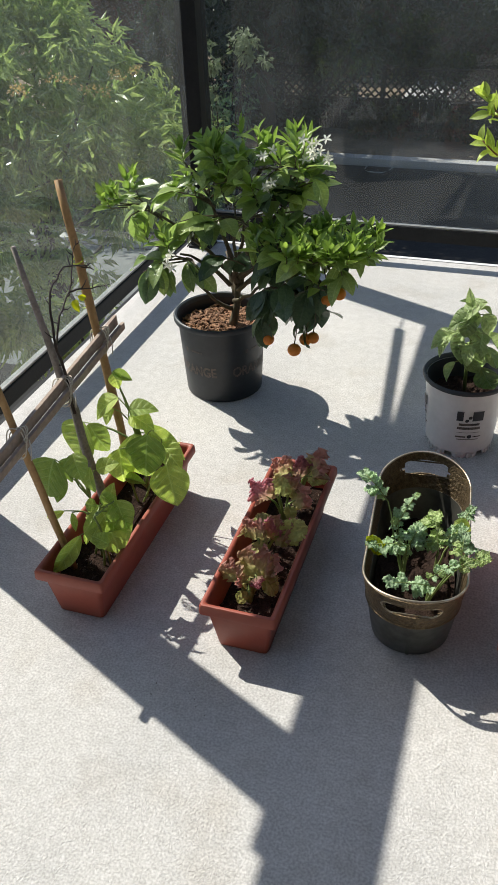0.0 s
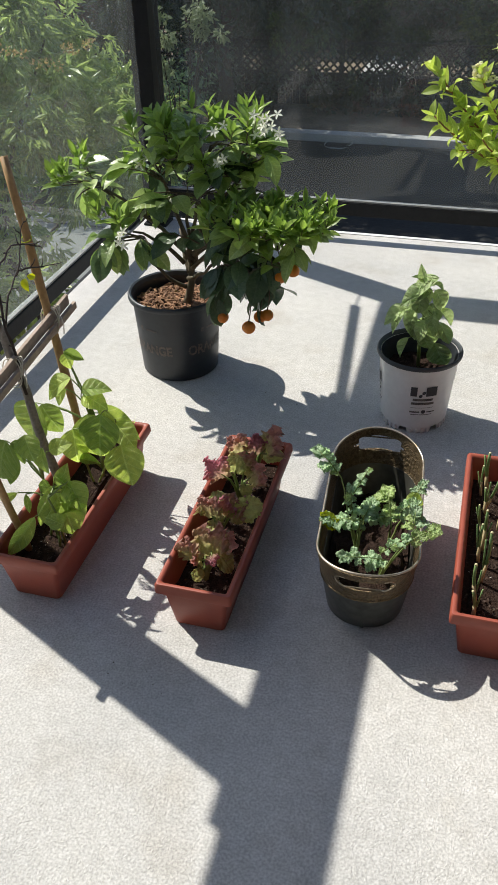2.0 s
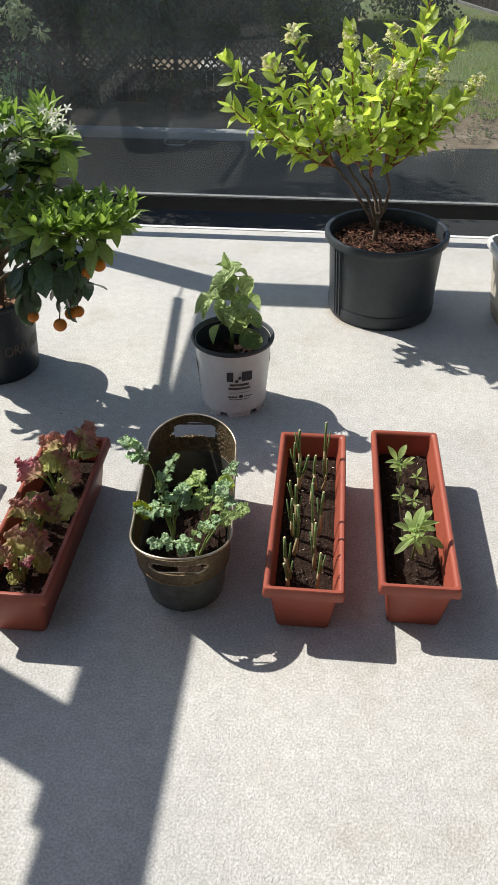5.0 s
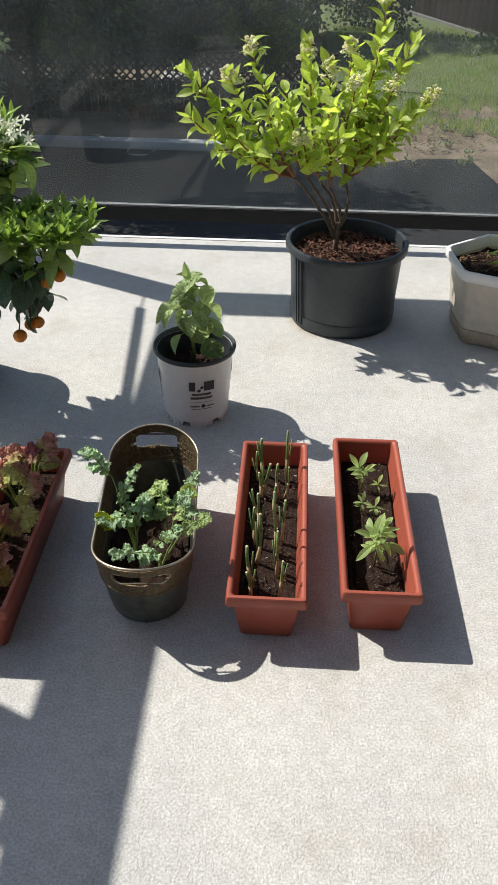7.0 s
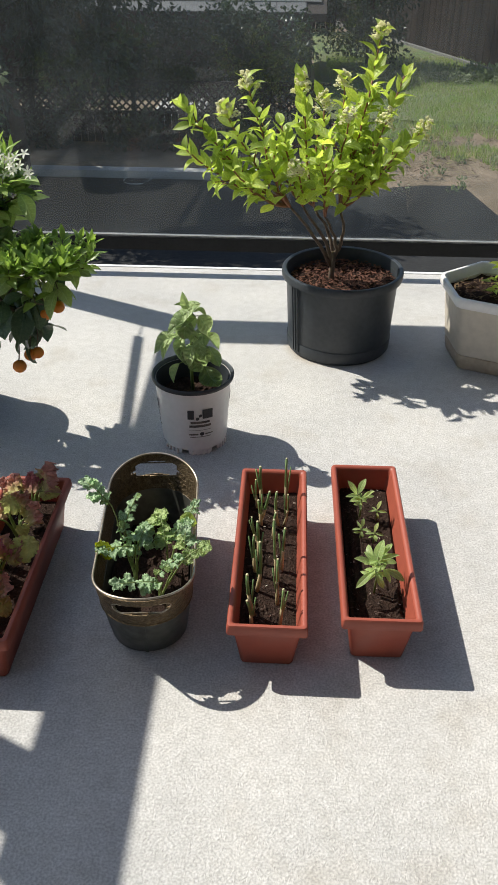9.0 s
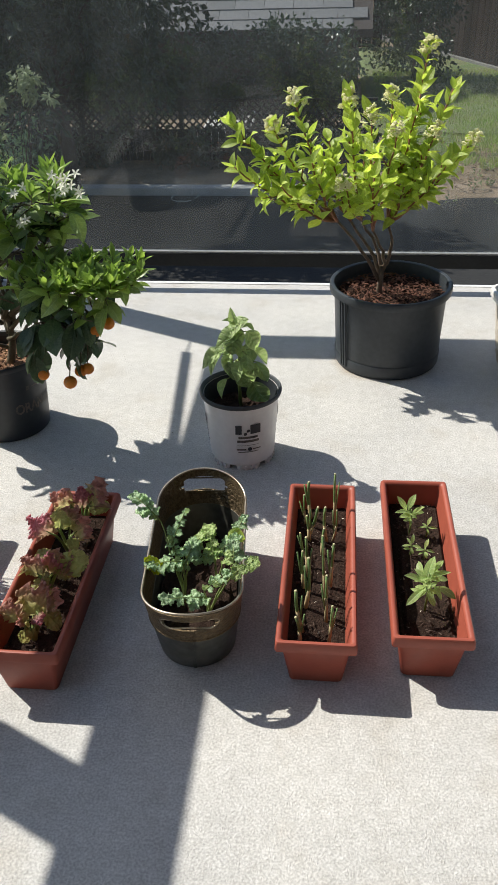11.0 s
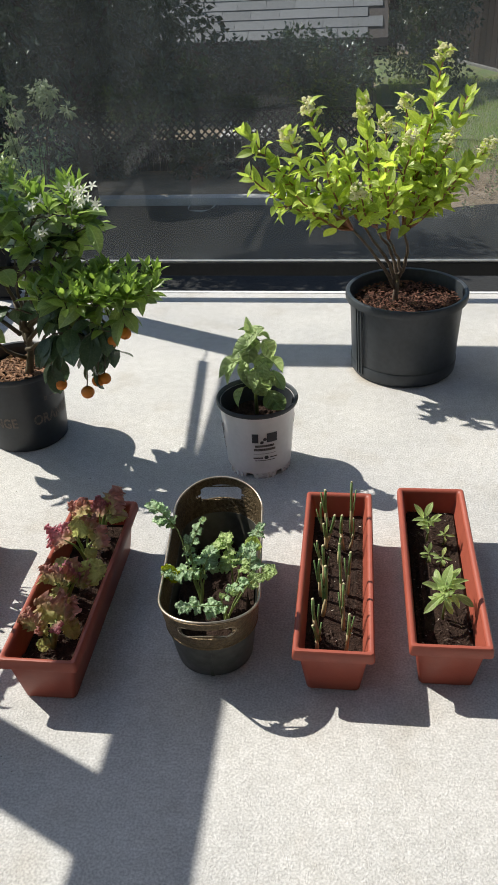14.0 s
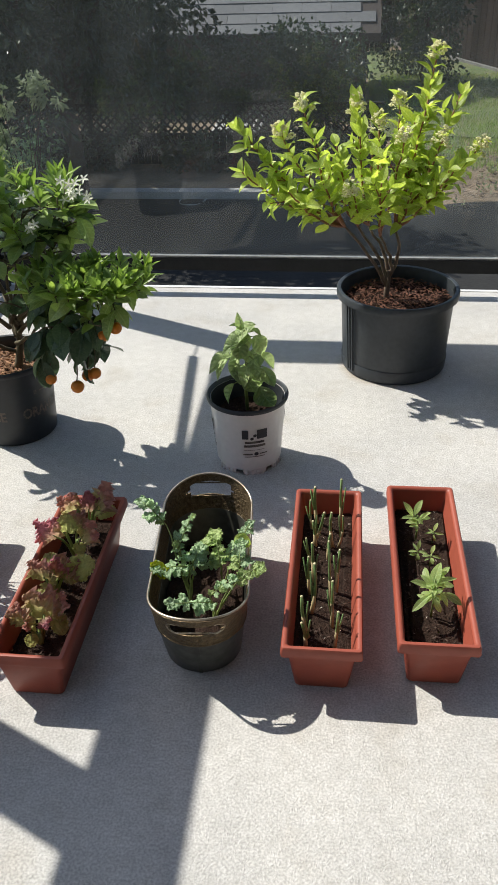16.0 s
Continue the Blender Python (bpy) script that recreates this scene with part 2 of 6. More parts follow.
def circle(r, n=56):
    return [(r * math.cos(2 * math.pi * k / n), r * math.sin(2 * math.pi * k / n)) for k in range(n)]


def lathe_bm(profile, n=56, close_bottom=True, close_top=False):
    return loft_bm([(circle(r, n), z) for r, z in profile], close_bottom, close_top)


def tube(points, radii, n=7):
    """Vertices and faces of a tube along points."""
    pts = [Vector(p) for p in points]
    verts, faces = [], []
    side = None
    for i, p in enumerate(pts):
        d = (pts[min(i + 1, len(pts) - 1)] - pts[max(i - 1, 0)]).normalized()
        if side is None:
            side = d.orthogonal().normalized()
        side = (side - d * side.dot(d)).normalized()
        up = d.cross(side)
        for k in range(n):
            a = 2 * math.pi * k / n
            verts.append(p + (side * math.cos(a) + up * math.sin(a)) * radii[i])
    for i in range(len(pts) - 1):
        for k in range(n):
            a, b = i * n + k, i * n + (k + 1) % n
            faces.append((a, b, b + n, a + n))
    faces.append(tuple(range(n))[::-1])
    faces.append(tuple(range(len(verts) - n, len(verts))))
    return verts, faces


def join_tubes(tubes):
    verts, faces = [], []
    for v, f in tubes:
        k = len(verts)
        verts += v
        faces += [tuple(i + k for i in q) for q in f]
    return verts, faces


def bend(a, b, sag=(0, 0, 0), n=7, jitter=0.0, rng=random):
    """Points from a to b along a bowed line."""
    a, b, s = Vector(a), Vector(b), Vector(sag)
    out = []
    for i in range(n):
        u = i / (n - 1)
        j = Vector((rng.uniform(-1, 1), rng.uniform(-1, 1), rng.uniform(-1, 1))) * (jitter if 0 < i < n - 1 else 0)
        out.append(a.lerp(b, u) + s * (4 * u * (1 - u)) + j)
    return out


def soil_bm(outline, z, seed=1, lift=0.006, rings=9):
    """An uneven soil surface inside an outline."""
    bm = bmesh.new()
    rows = []
    for k in range(rings):
        s = (k + 0.4) / (rings - 0.6)
        rows.append([bm.verts.new((x * s, y * s, z + lift * 2 * noise.noise(Vector((x * s * 28, y * s * 28, seed * 3.7))) + lift * noise.noise(Vector((x * s * 90, y * s * 90, seed))))) for x, y in outline])
    for a, b in zip(rows, rows[1:]):
        for i in range(len(outline)):
            j = (i + 1) % len(outline)
            bm.faces.new((a[i], a[j], b[j], b[i]))
    bm.faces.new(rows[0])
    return bm


# ---- deck, railing and surroundings ----
EDGE_X, EDGE_Y = -1.665, 2.44            # the deck's edges
RAIL_X, RAIL_Y = -1.60, 2.41             # planes of the glass screens
GROUND_Z = -2.7
SOIL_Z = 0.082                           # soil level in the window boxes


def structure(name, bm, material, label, category, parent=None, smooth=False):
    return tagged(part(name, bm, material, parent, "", smooth), label, category, "", "structure")


structure("floor", box_bm(EDGE_X, 3.6, -3.0, EDGE_Y, -0.16, 0.0), M_FLOOR, "light grey textured deck coating, sunlit with hard shadows", "floor")
structure("trim", box_bm(EDGE_X - 0.02, 3.6, EDGE_Y, EDGE_Y + 0.022, -0.14, 0.003), M_EDGE, "thin white flashing along the outer deck edge", "trim")
structure("trim", box_bm(EDGE_X - 0.02, EDGE_X, -3.0, EDGE_Y, -0.14, -0.004), M_STEEL, "thin dark flashing along the deck side", "trim")


def glass_screen(name, a, b, label, glass=M_GLASS):
    """A framed tinted glass screen between two posts, from a to b on plan."""
    a, b = Vector((*a, 0)), Vector((*b, 0))
    long = (b - a).length
    t = tagged(new(name), label, "glass railing", "glass screens", "structure")
    t.matrix_basis = Matrix.Translation(a) @ pose(0, 0, 0, 0, 0, math.degrees(math.atan2((b - a).y, (b - a).x)))
    part("bottom_rail", box_bm(0, long, -0.018, 0.018, 0.106, 0.168, 0.004), M_STEEL, t)
    part("glazing_bead", box_bm(0, long, -0.012, 0.012, 0.1685, 0.177, 0.002), M_BEAD, t, "thin grey glazing bead")
    pane = part("pane", box_bm(0.002, long - 0.002, -0.004, 0.004, 0.1775, 1.5245), glass, t, "grey tinted glass pane")
    pane.data.materials.append(M_CLEAR)
    inside = Vector((0, 0.5, 0.5)) - a
    for f in pane.data.polygons:
        n = t.matrix_basis.to_3x3() @ f.normal
        f.material_index = 0 if n.dot(Vector((inside.x, inside.y, 0))) > 0 and abs(f.normal.y) > 0.9 else 1
    pane.visible_shadow = False
    return t


def rail_post(x, y, back=0.065):
    p = tagged(new("railing_post"), "black painted square steel railing post on the deck edge", "post", "railing posts", "structure")
    p.matrix_basis = pose(x, y, 0)
    part("post_shaft", box_bm(-back, 0.065, -0.065, 0.065, 0.012, 1.523, 0.005), M_STEEL, p)
    part("base_plate", box_bm(-back - 0.01, 0.075, -0.075, 0.03, 0.0, 0.012, 0.003), M_STEEL, p)
    return p


POSTS_SIDE = (0.24, -1.9)
for px, py in [(RAIL_X, RAIL_Y), (2.9, RAIL_Y)] + [(RAIL_X, y) for y in POSTS_SIDE]:
    rail_post(px, py, 0.03 if px == RAIL_X and py == RAIL_Y else 0.065)
glass_screen("glass_screen", (RAIL_X + 0.066, RAIL_Y), (2.834, RAIL_Y), "wide tinted glass screen in a black steel frame")
ys = (RAIL_Y,) + POSTS_SIDE
for y1, y0 in zip(ys, ys[1:]):
    glass_screen("glass_screen", (RAIL_X, y0 + 0.066), (RAIL_X, y1 - 0.066), "tinted glass side screen in a black steel frame", M_GLASS_SIDE)
structure("cap_rail", box_bm(RAIL_X - 0.092, RAIL_X + 0.079, -2.99, RAIL_Y + 0.095, 1.525, 1.585, 0.006), M_STEEL, "flat black steel cap rail over the side screens", "railing")
# unseen lip along part of the rail, added for the step in its shadow
structure("trim", box_bm(RAIL_X - 0.117, RAIL_X - 0.0925, 0.12, RAIL_Y + 0.095, 1.525, 1.55, 0.002), M_STEEL, "narrow unseen lip added to widen the cap rail shadow", "trim")
structure("cap_rail", box_bm(RAIL_X + 0.082, 3.59, RAIL_Y - 0.095, RAIL_Y + 0.095, 1.525, 1.585, 0.006), M_STEEL, "flat black steel cap rail over the wide screen", "railing")

# Unseen bar, added to cast the thin strip shadow on the deck
shadow_bar = tagged(new("brace"), "thin unseen bar added to cast a strip of shadow", "brace", "", "structure")
shadow_bar.matrix_basis = pose(RAIL_X, 2.235, 1.288)
bm = box_bm(0, 0.9, -0.006, 0.006, -0.02, 0.02, 0.002)
bmesh.ops.transform(bm, matrix=Vector((0, -1.0, 0.115)).to_track_quat("X", "Z").to_matrix().to_4x4(), verts=bm.verts)
part("bar", bm, M_STEEL, shadow_bar)
part("rod", box_bm(-0.0025, 0.0025, -0.01, RAIL_Y - 0.065 - 2.235, -0.0025, 0.0025), M_STEEL, shadow_bar)
# Unseen walls and overhead slab, added to close the place and dim the fill
structure("wall_south", box_bm(-6, 3.6, -3.3, -3.0, GROUND_Z, 2.899), M_UNSEEN_WALL, "plain unseen wall closing the place behind the deck", "wall")
structure("ceiling", box_bm(-0.6, 3.9, -3.3, 1.2, 2.9, 3.1), M_UNSEEN_WALL, "plain unseen slab added above the deck to cut skylight", "ceiling")
structure("wall_east", box_bm(3.6, 3.9, -3.3, 2.6, GROUND_Z, 2.899), M_UNSEEN_WALL, "plain unseen wall closing the place beside the deck", "wall")


# ---- planters ----
def window_box(x, y, label, turn=0.0, soil=SOIL_Z, wide=0.184, long=0.612):
    t = thing("window_box", (x, y, 0), label, "planter", "terracotta window boxes", turn)
    hx, hy, h = wide / 2, long / 2, 0.150
    part("body", loft_bm([
        (rounded(hx - 0.034, hy - 0.034, 0.012), 0.0), (rounded(hx - 0.030, hy - 0.030, 0.014), 0.004),
        (rounded(hx - 0.014, hy - 0.014, 0.012), h - 0.03), (rounded(hx - 0.017, hy - 0.017, 0.010), h - 0.01),
        (rounded(hx - 0.036, hy - 0.036, 0.010), 0.010)]), M_TERRA, t, smooth=True)
    part("rim", loft_bm([
        (rounded(hx - 0.0138, hy - 0.0138, 0.010), h - 0.03), (rounded(hx - 0.001, hy - 0.001, 0.007), h - 0.028),
        (rounded(hx, hy, 0.007), h - 0.024), (rounded(hx - 0.001, hy - 0.001, 0.007), h - 0.006),
        (rounded(hx - 0.004, hy - 0.004, 0.007), h - 0.001), (rounded(hx - 0.008, hy - 0.008, 0.006), h),
        (rounded(hx - 0.013, hy - 0.013, 0.008), h - 0.002), (rounded(hx - 0.0165, hy - 0.0165, 0.008), h - 0.008),
        (rounded(hx - 0.0185, hy - 0.0185, 0.008), h - 0.03)], close_bottom=False), M_TERRA, t, smooth=True)
    part("soil", soil_bm(rounded(hx - 0.0215, hy - 0.0215, 0.008, 10), soil, x * 10), M_SOIL, t, "dark moist potting soil")
    return t


BOX_BEAN = window_box(-0.987, 0.223, "terracotta plastic window box of bean plants with canes")
BOX_LETTUCE = window_box(-0.565, 0.227, "terracotta plastic window box of red leaf lettuce")
BOX_ONION = window_box(0.089, 0.301, "terracotta plastic window box of cut spring onions")
BOX_PEPPER = window_box(0.345, 0.335, "terracotta plastic window box of young green seedlings", turn=0.6)


def round_pot(name, x, y, r0, r1, h, material, label, group="", rim=0.018, roll=0.012, soil=0.0, turn=0.0, notches=()):
    t = thing(name, (x, y, 0), label, "plant pot", group, turn)
    if notches:
        # a foot ring with drainage notches cut into its lower edge
        n = 168
        up = [0.015 if any(abs((2 * math.pi * k / n - q + math.pi) % (2 * math.pi) - math.pi) < 0.12 for q in notches) else 0.0 for k in range(n)]
        part("body", loft_bm([(circle(r0 - 0.009, n), 0.028), (circle(r0 - 0.009, n), up), (circle(r0 - 0.005, n), up), (circle(r0 - 0.003, n), 0.021), (circle(r0 + 0.002, n), 0.025), (circle(r1 - roll - 0.002, n), h - rim), (circle(r1 - roll - 0.005, n), h - rim + 0.002), (circle(r0 - 0.008, n), 0.03)]), material, t, smooth=True)
    else:
        part("body", lathe_bm([(r0 - 0.004, 0.0), (r0, 0.004), (r1 - roll - 0.002, h - rim), (r1 - roll - 0.005, h - rim + 0.002), (r0 - 0.006, 0.012)]), material, t, smooth=True)
    part("rim", lathe_bm([(r1 - roll - 0.001, h - rim - 0.004), (r1 - 0.001, h - rim), (r1, h - rim + 0.004), (r1, h - 0.005), (r1 - 0.003, h - 0.001), (r1 - roll * 0.5, h), (r1 - roll, h - 0.003), (r1 - roll - 0.004, h - rim)], close_bottom=False), M_BLACKP, t, smooth=True)
    if soil:
        k = soil / h
        part("soil", soil_bm(circle(r0 + (r1 - roll - r0) * k - 0.006, 64), soil, x * 7 + y, lift=0.008, rings=14), M_SOIL, t, "dark potting soil")
    return t


POT_CITRUS = round_pot("nursery_pot", -1.02, 1.12, 0.133, 0.163, 0.288, M_BLUEBLACK, "black plastic nursery pot of a dwarf orange tree", "nursery pots", soil=0.235)
POT_SHRUB = round_pot("nursery_pot", 0.315, 1.70, 0.198, 0.23, 0.32, M_BLACKP, "wide black nursery pot of a flowering shrub", "nursery pots", rim=0.03, roll=0.016, soil=0.265)
POT_WHITE = round_pot("printed_pot", -0.18, 0.975, 0.102, 0.130, 0.25, M_WHITEP, "white printed nursery pot with a black rim and leafy plant", rim=0.014, roll=0.008, soil=0.172, notches=[-1.80 + k * math.pi / 3 for k in range(6)])
part("liner", lathe_bm([(0.1147 - 0.0205 * (0.238 - z) / 0.226, z) for z in (0.16, 0.18, 0.205, 0.22, 0.2385)], close_bottom=False), M_BLACKP, POT_WHITE, "black inner wall of the pot", smooth=True)


# ---- leaves and plants ----
M_LEAF_DARK = mat("citrus_leaf", (0.32, 0.42, 0.13), (0.18, 0.28, 0.085), scale=14, rough=0.36, through_light=0.42, vary=0.45, spec=0.9)
# darker blue-green leaf copy with the low leaves' shade in its colour
M_LEAF_SHADE = mat("shaded_citrus_leaf", (0.11, 0.165, 0.085), (0.05, 0.095, 0.05), scale=14, rough=0.25, through_light=0.25, vary=0.35, spec=0.6)
M_LEAF_YOUNG = mat("young_citrus_leaf", (0.30, 0.41, 0.10), (0.17, 0.28, 0.06), scale=18, rough=0.34, through_light=0.4, vary=0.3)
M_LEAF_LIME = mat("hydrangea_leaf", (0.53, 0.60, 0.125), (0.30, 0.43, 0.078), scale=12, rough=0.4, through_light=0.48, vary=0.35)
M_LEAF_BEAN = mat("bean_leaf", (0.47, 0.57, 0.15), (0.29, 0.42, 0.095), scale=9, rough=0.42, through_light=0.46, vary=0.42, bump=0.3, bscale=26)
M_LEAF_BASIL = mat("puckered_leaf", (0.50, 0.59, 0.29), (0.29, 0.42, 0.155), scale=9, rough=0.38, through_light=0.33, vary=0.4, bump=0.5, bscale=22)
M_LEAF_SEEDLING = mat("seedling_leaf", (0.48, 0.59, 0.22), (0.30, 0.45, 0.14), scale=14, rough=0.45, through_light=0.46, vary=0.25)
M_LEAF_KALE = mat("kale_leaf", (0.56, 0.70, 0.45), (0.22, 0.39, 0.17), scale=7, rough=0.42, through_light=0.28, vary=0.25, bump=0.3, bscale=20)
M_LEAF_KALE_PALE = mat("pale_kale_leaf", (0.54, 0.64, 0.28), (0.28, 0.42, 0.15), scale=7, rough=0.45, through_light=0.35, vary=0.2, bump=0.3, bscale=20)
M_LEAF_YELLOW = mat("yellowed_leaf", (0.50, 0.50, 0.04), (0.34, 0.42, 0.04), scale=9, rough=0.55, through_light=0.4)
def lettuce_mat(name, heart, tip, start, full):
    """A lettuce leaf: heart colour at the stalk, tip colour towards the frilled end."""
    m = mat(name, (1, 1, 1), (0.78, 0.76, 0.74), scale=7, rough=0.48, vary=0.22, bump=0.35, bscale=16)
    n, l = m.node_tree.nodes, m.node_tree.links
    b = n["Principled BSDF"]
    old = b.inputs["Base Color"].links[0].from_socket
    co, sep, no, ad, rp, mx, tr, ms = (n.new("ShaderNode" + k) for k in ("TexCoord", "SeparateXYZ", "TexNoise", "Math", "ValToRGB", "Mix", "BsdfTranslucent", "MixShader"))
    l.new(co.outputs["Object"], sep.inputs[0])
    l.new(co.outputs["Object"], no.inputs["Vector"])
    no.inputs["Scale"].default_value = 6
    ad.operation = "MULTIPLY_ADD"
    l.new(no.outputs["Fac"], ad.inputs[0])
    ad.inputs[1].default_value = 0.5
    l.new(sep.outputs["Y"], ad.inputs[2])
    rp.color_ramp.elements[0].position, rp.color_ramp.elements[1].position = start, full
    rp.color_ramp.elements[0].color, rp.color_ramp.elements[1].color = (*heart, 1), (*tip, 1)
    l.new(ad.outputs[0], rp.inputs["Fac"])
    mx.data_type, mx.blend_type = "RGBA", "MULTIPLY"
    mx.inputs[0].default_value = 1.0
    l.new(old, mx.inputs[6])
    l.new(rp.outputs["Color"], mx.inputs[7])
    l.new(mx.outputs[2], b.inputs["Base Color"])
    l.new(mx.outputs[2], tr.inputs["Color"])
    ms.inputs[0].default_value = 0.52
    l.new(b.outputs[0], ms.inputs[1])
    l.new(tr.outputs[0], ms.inputs[2])
    l.new(ms.outputs[0], n["Material Output"].inputs["Surface"])
    return m


M_LETTUCE_RED = lettuce_mat("red_lettuce_leaf", (0.70, 0.66, 0.30), (0.72, 0.36, 0.30), 0.45, 0.90)
M_LETTUCE_GREEN = lettuce_mat("green_lettuce_leaf", (0.70, 0.76, 0.27), (0.64, 0.62, 0.24), 0.8, 1.3)
M_LETTUCE_PURPLE = lettuce_mat("purple_lettuce_leaf", (0.66, 0.50, 0.30), (0.72, 0.29, 0.35), 0.30, 0.75)
M_ONION_BASE = mat("onion_sheath", (0.50, 0.40, 0.24), (0.30, 0.26, 0.12), scale=40, rough=0.6, vary=0.2)
M_ONION = mat("onion_stalk", (0.22, 0.32, 0.12), (0.11, 0.20, 0.07), scale=16, rough=0.38, vary=0.25)
M_ONION_CUT = mat("onion_cut_end", (0.58, 0.56, 0.32), scale=60, rough=0.6)
M_STALK = mat("pale_stalk", (0.30, 0.36, 0.13), (0.20, 0.28, 0.09), scale=18, rough=0.5, through_light=0.2)
M_WOODY = mat("grey_brown_twig", (0.19, 0.14, 0.10), (0.10, 0.07, 0.05), scale=40, rough=0.85, bump=0.3)
M_REDTWIG = mat("reddish_twig", (0.30, 0.11, 0.06), (0.20, 0.10, 0.05), scale=30, rough=0.6)
M_GREENTWIG = mat("green_brown_twig", (0.13, 0.105, 0.06), (0.07, 0.055, 0.035), scale=30, rough=0.6)
M_PETAL = mat("white_petal", (0.80, 0.80, 0.72), (0.72, 0.72, 0.58), scale=30, rough=0.55, through_light=0.3)
M_PANICLE = mat("cream_blossom", (0.88, 0.86, 0.66), (0.78, 0.77, 0.50), scale=40, rough=0.6, through_light=0.3)
M_ORANGE = mat("small_orange", (0.78, 0.27, 0.03), (0.66, 0.20, 0.02), scale=40, rough=0.38, bump=0.1, bscale=700)
M_DRYTWIG = mat("dry_twig", (0.05, 0.035, 0.028), (0.03, 0.022, 0.018), scale=50, rough=0.85)


def add_veins(m, pairs, slant, gain, relief=0.4):
    """Pale midrib and side veins on a leaf material, in the leaf's own length, with slight relief."""
    n, l = m.node_tree.nodes, m.node_tree.links
    b = n["Principled BSDF"]
    old = b.inputs["Base Color"].links[0].from_socket
    users = [k.to_socket for k in l if k.from_socket == old]

    def op(kind, a, c=None, d=None):
        q = n.new("ShaderNodeMath")
        q.operation = kind
        for i, v in enumerate((a, c, d)):
            if v is None:
                continue
            if isinstance(v, (int, float)):
                q.inputs[i].default_value = v
            else:
                l.new(v, q.inputs[i])
        return q.outputs[0]

    co, sep = n.new("ShaderNodeTexCoord"), n.new("ShaderNodeSeparateXYZ")
    l.new(co.outputs["Object"], sep.inputs[0])
    ax = op("ABSOLUTE", sep.outputs["X"])
    wave = op("ABSOLUTE", op("SINE", op("MULTIPLY", op("MULTIPLY_ADD", ax, -slant, sep.outputs["Y"]), pairs * math.pi)))
    side = op("SUBTRACT", 1.0, op("SMOOTH_MIN", op("MULTIPLY", wave, 3.2), 1.0, 0.2))
    rib = op("SUBTRACT", 1.0, op("SMOOTH_MIN", op("MULTIPLY", ax, 38.0), 1.0, 0.2))
    vein = op("MAXIMUM", rib, op("MULTIPLY", side, 0.7))
    pale, mx = n.new("ShaderNodeHueSaturation"), n.new("ShaderNodeMix")
    pale.inputs["Value"].default_value, pale.inputs["Saturation"].default_value = 1 + gain, 0.85
    l.new(old, pale.inputs["Color"])
    mx.data_type = "RGBA"
    l.new(vein, mx.inputs[0])
    l.new(old, mx.inputs[6])
    l.new(pale.outputs["Color"], mx.inputs[7])
    for q in users:
        l.new(mx.outputs[2], q)
    bp = n.new("ShaderNodeBump")
    bp.inputs["Strength"].default_value, bp.inputs["Distance"].default_value = relief, 0.03
    bp.invert = True
    l.new(vein, bp.inputs["Height"])
    if b.inputs["Normal"].links:
        l.new(b.inputs["Normal"].links[0].from_socket, bp.inputs["Normal"])
    l.new(bp.outputs["Normal"], b.inputs["Normal"])


add_veins(M_LEAF_BEAN, 5, 0.8, 0.28)
add_veins(M_LEAF_BASIL, 5, 0.8, 0.2, 0.8)
add_veins(M_LEAF_LIME, 6, 0.9, 0.3, 0.35)
add_veins(M_LEAF_DARK, 8, 0.5, 0.25, 0.2)
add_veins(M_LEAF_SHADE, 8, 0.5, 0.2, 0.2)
add_veins(M_LEAF_SEEDLING, 6, 0.8, 0.3, 0.3)


def leaf_mesh(name, material, wide, peak=0.45, sharp=0.9, fold=0.25, curl=0.2, rows=6, twist=0.0, pucker=0.0, veins=6, tip=None, cols=5):
    """A leaf of length 1 along +y that faces +z, folded at the midrib, quilted between its veins and curled to its tip."""
    verts, faces = [], []
    for i in range(rows + 1):
        u = i / rows
        k = u / peak * 0.5 if u < peak else 0.5 + (u - peak) / (1 - peak) * 0.5
        w = wide * 0.5 * (max(math.sin(math.pi * k), 0.0) ** (tip if tip and u > peak else sharp)) + 0.004
        a = curl * u
        y, z = math.sin(a) / curl if abs(curl) > 1e-4 else u, -(1 - math.cos(a)) / curl if abs(curl) > 1e-4 else 0.0
        tw = twist * u
        for c in range(cols):
            s = 2 * c / (cols - 1) - 1
            e = abs(s)
            up = fold * w * e ** 1.3
            up += pucker * wide * math.sin(math.pi * min(u * 1.1, 1.0)) * math.sin(math.pi * min(e * 1.15, 1.0)) ** 0.7 * (0.5 - 0.5 * math.cos(2 * math.pi * (u * veins - 1.2 * e)))
            verts.append((w * s * math.cos(tw), y, z + up + w * s * math.sin(tw)))
    for i in range(rows):
        for c in range(cols - 1):
            p = i * cols + c
            faces.append((p, p + 1, p + cols + 1, p + cols))
    me = bpy.data.meshes.new(name)
    me.from_pydata(verts, [], faces)
    me.polygons.foreach_set("use_smooth", [True] * len(me.polygons))
    me.materials.append(material)
    return me


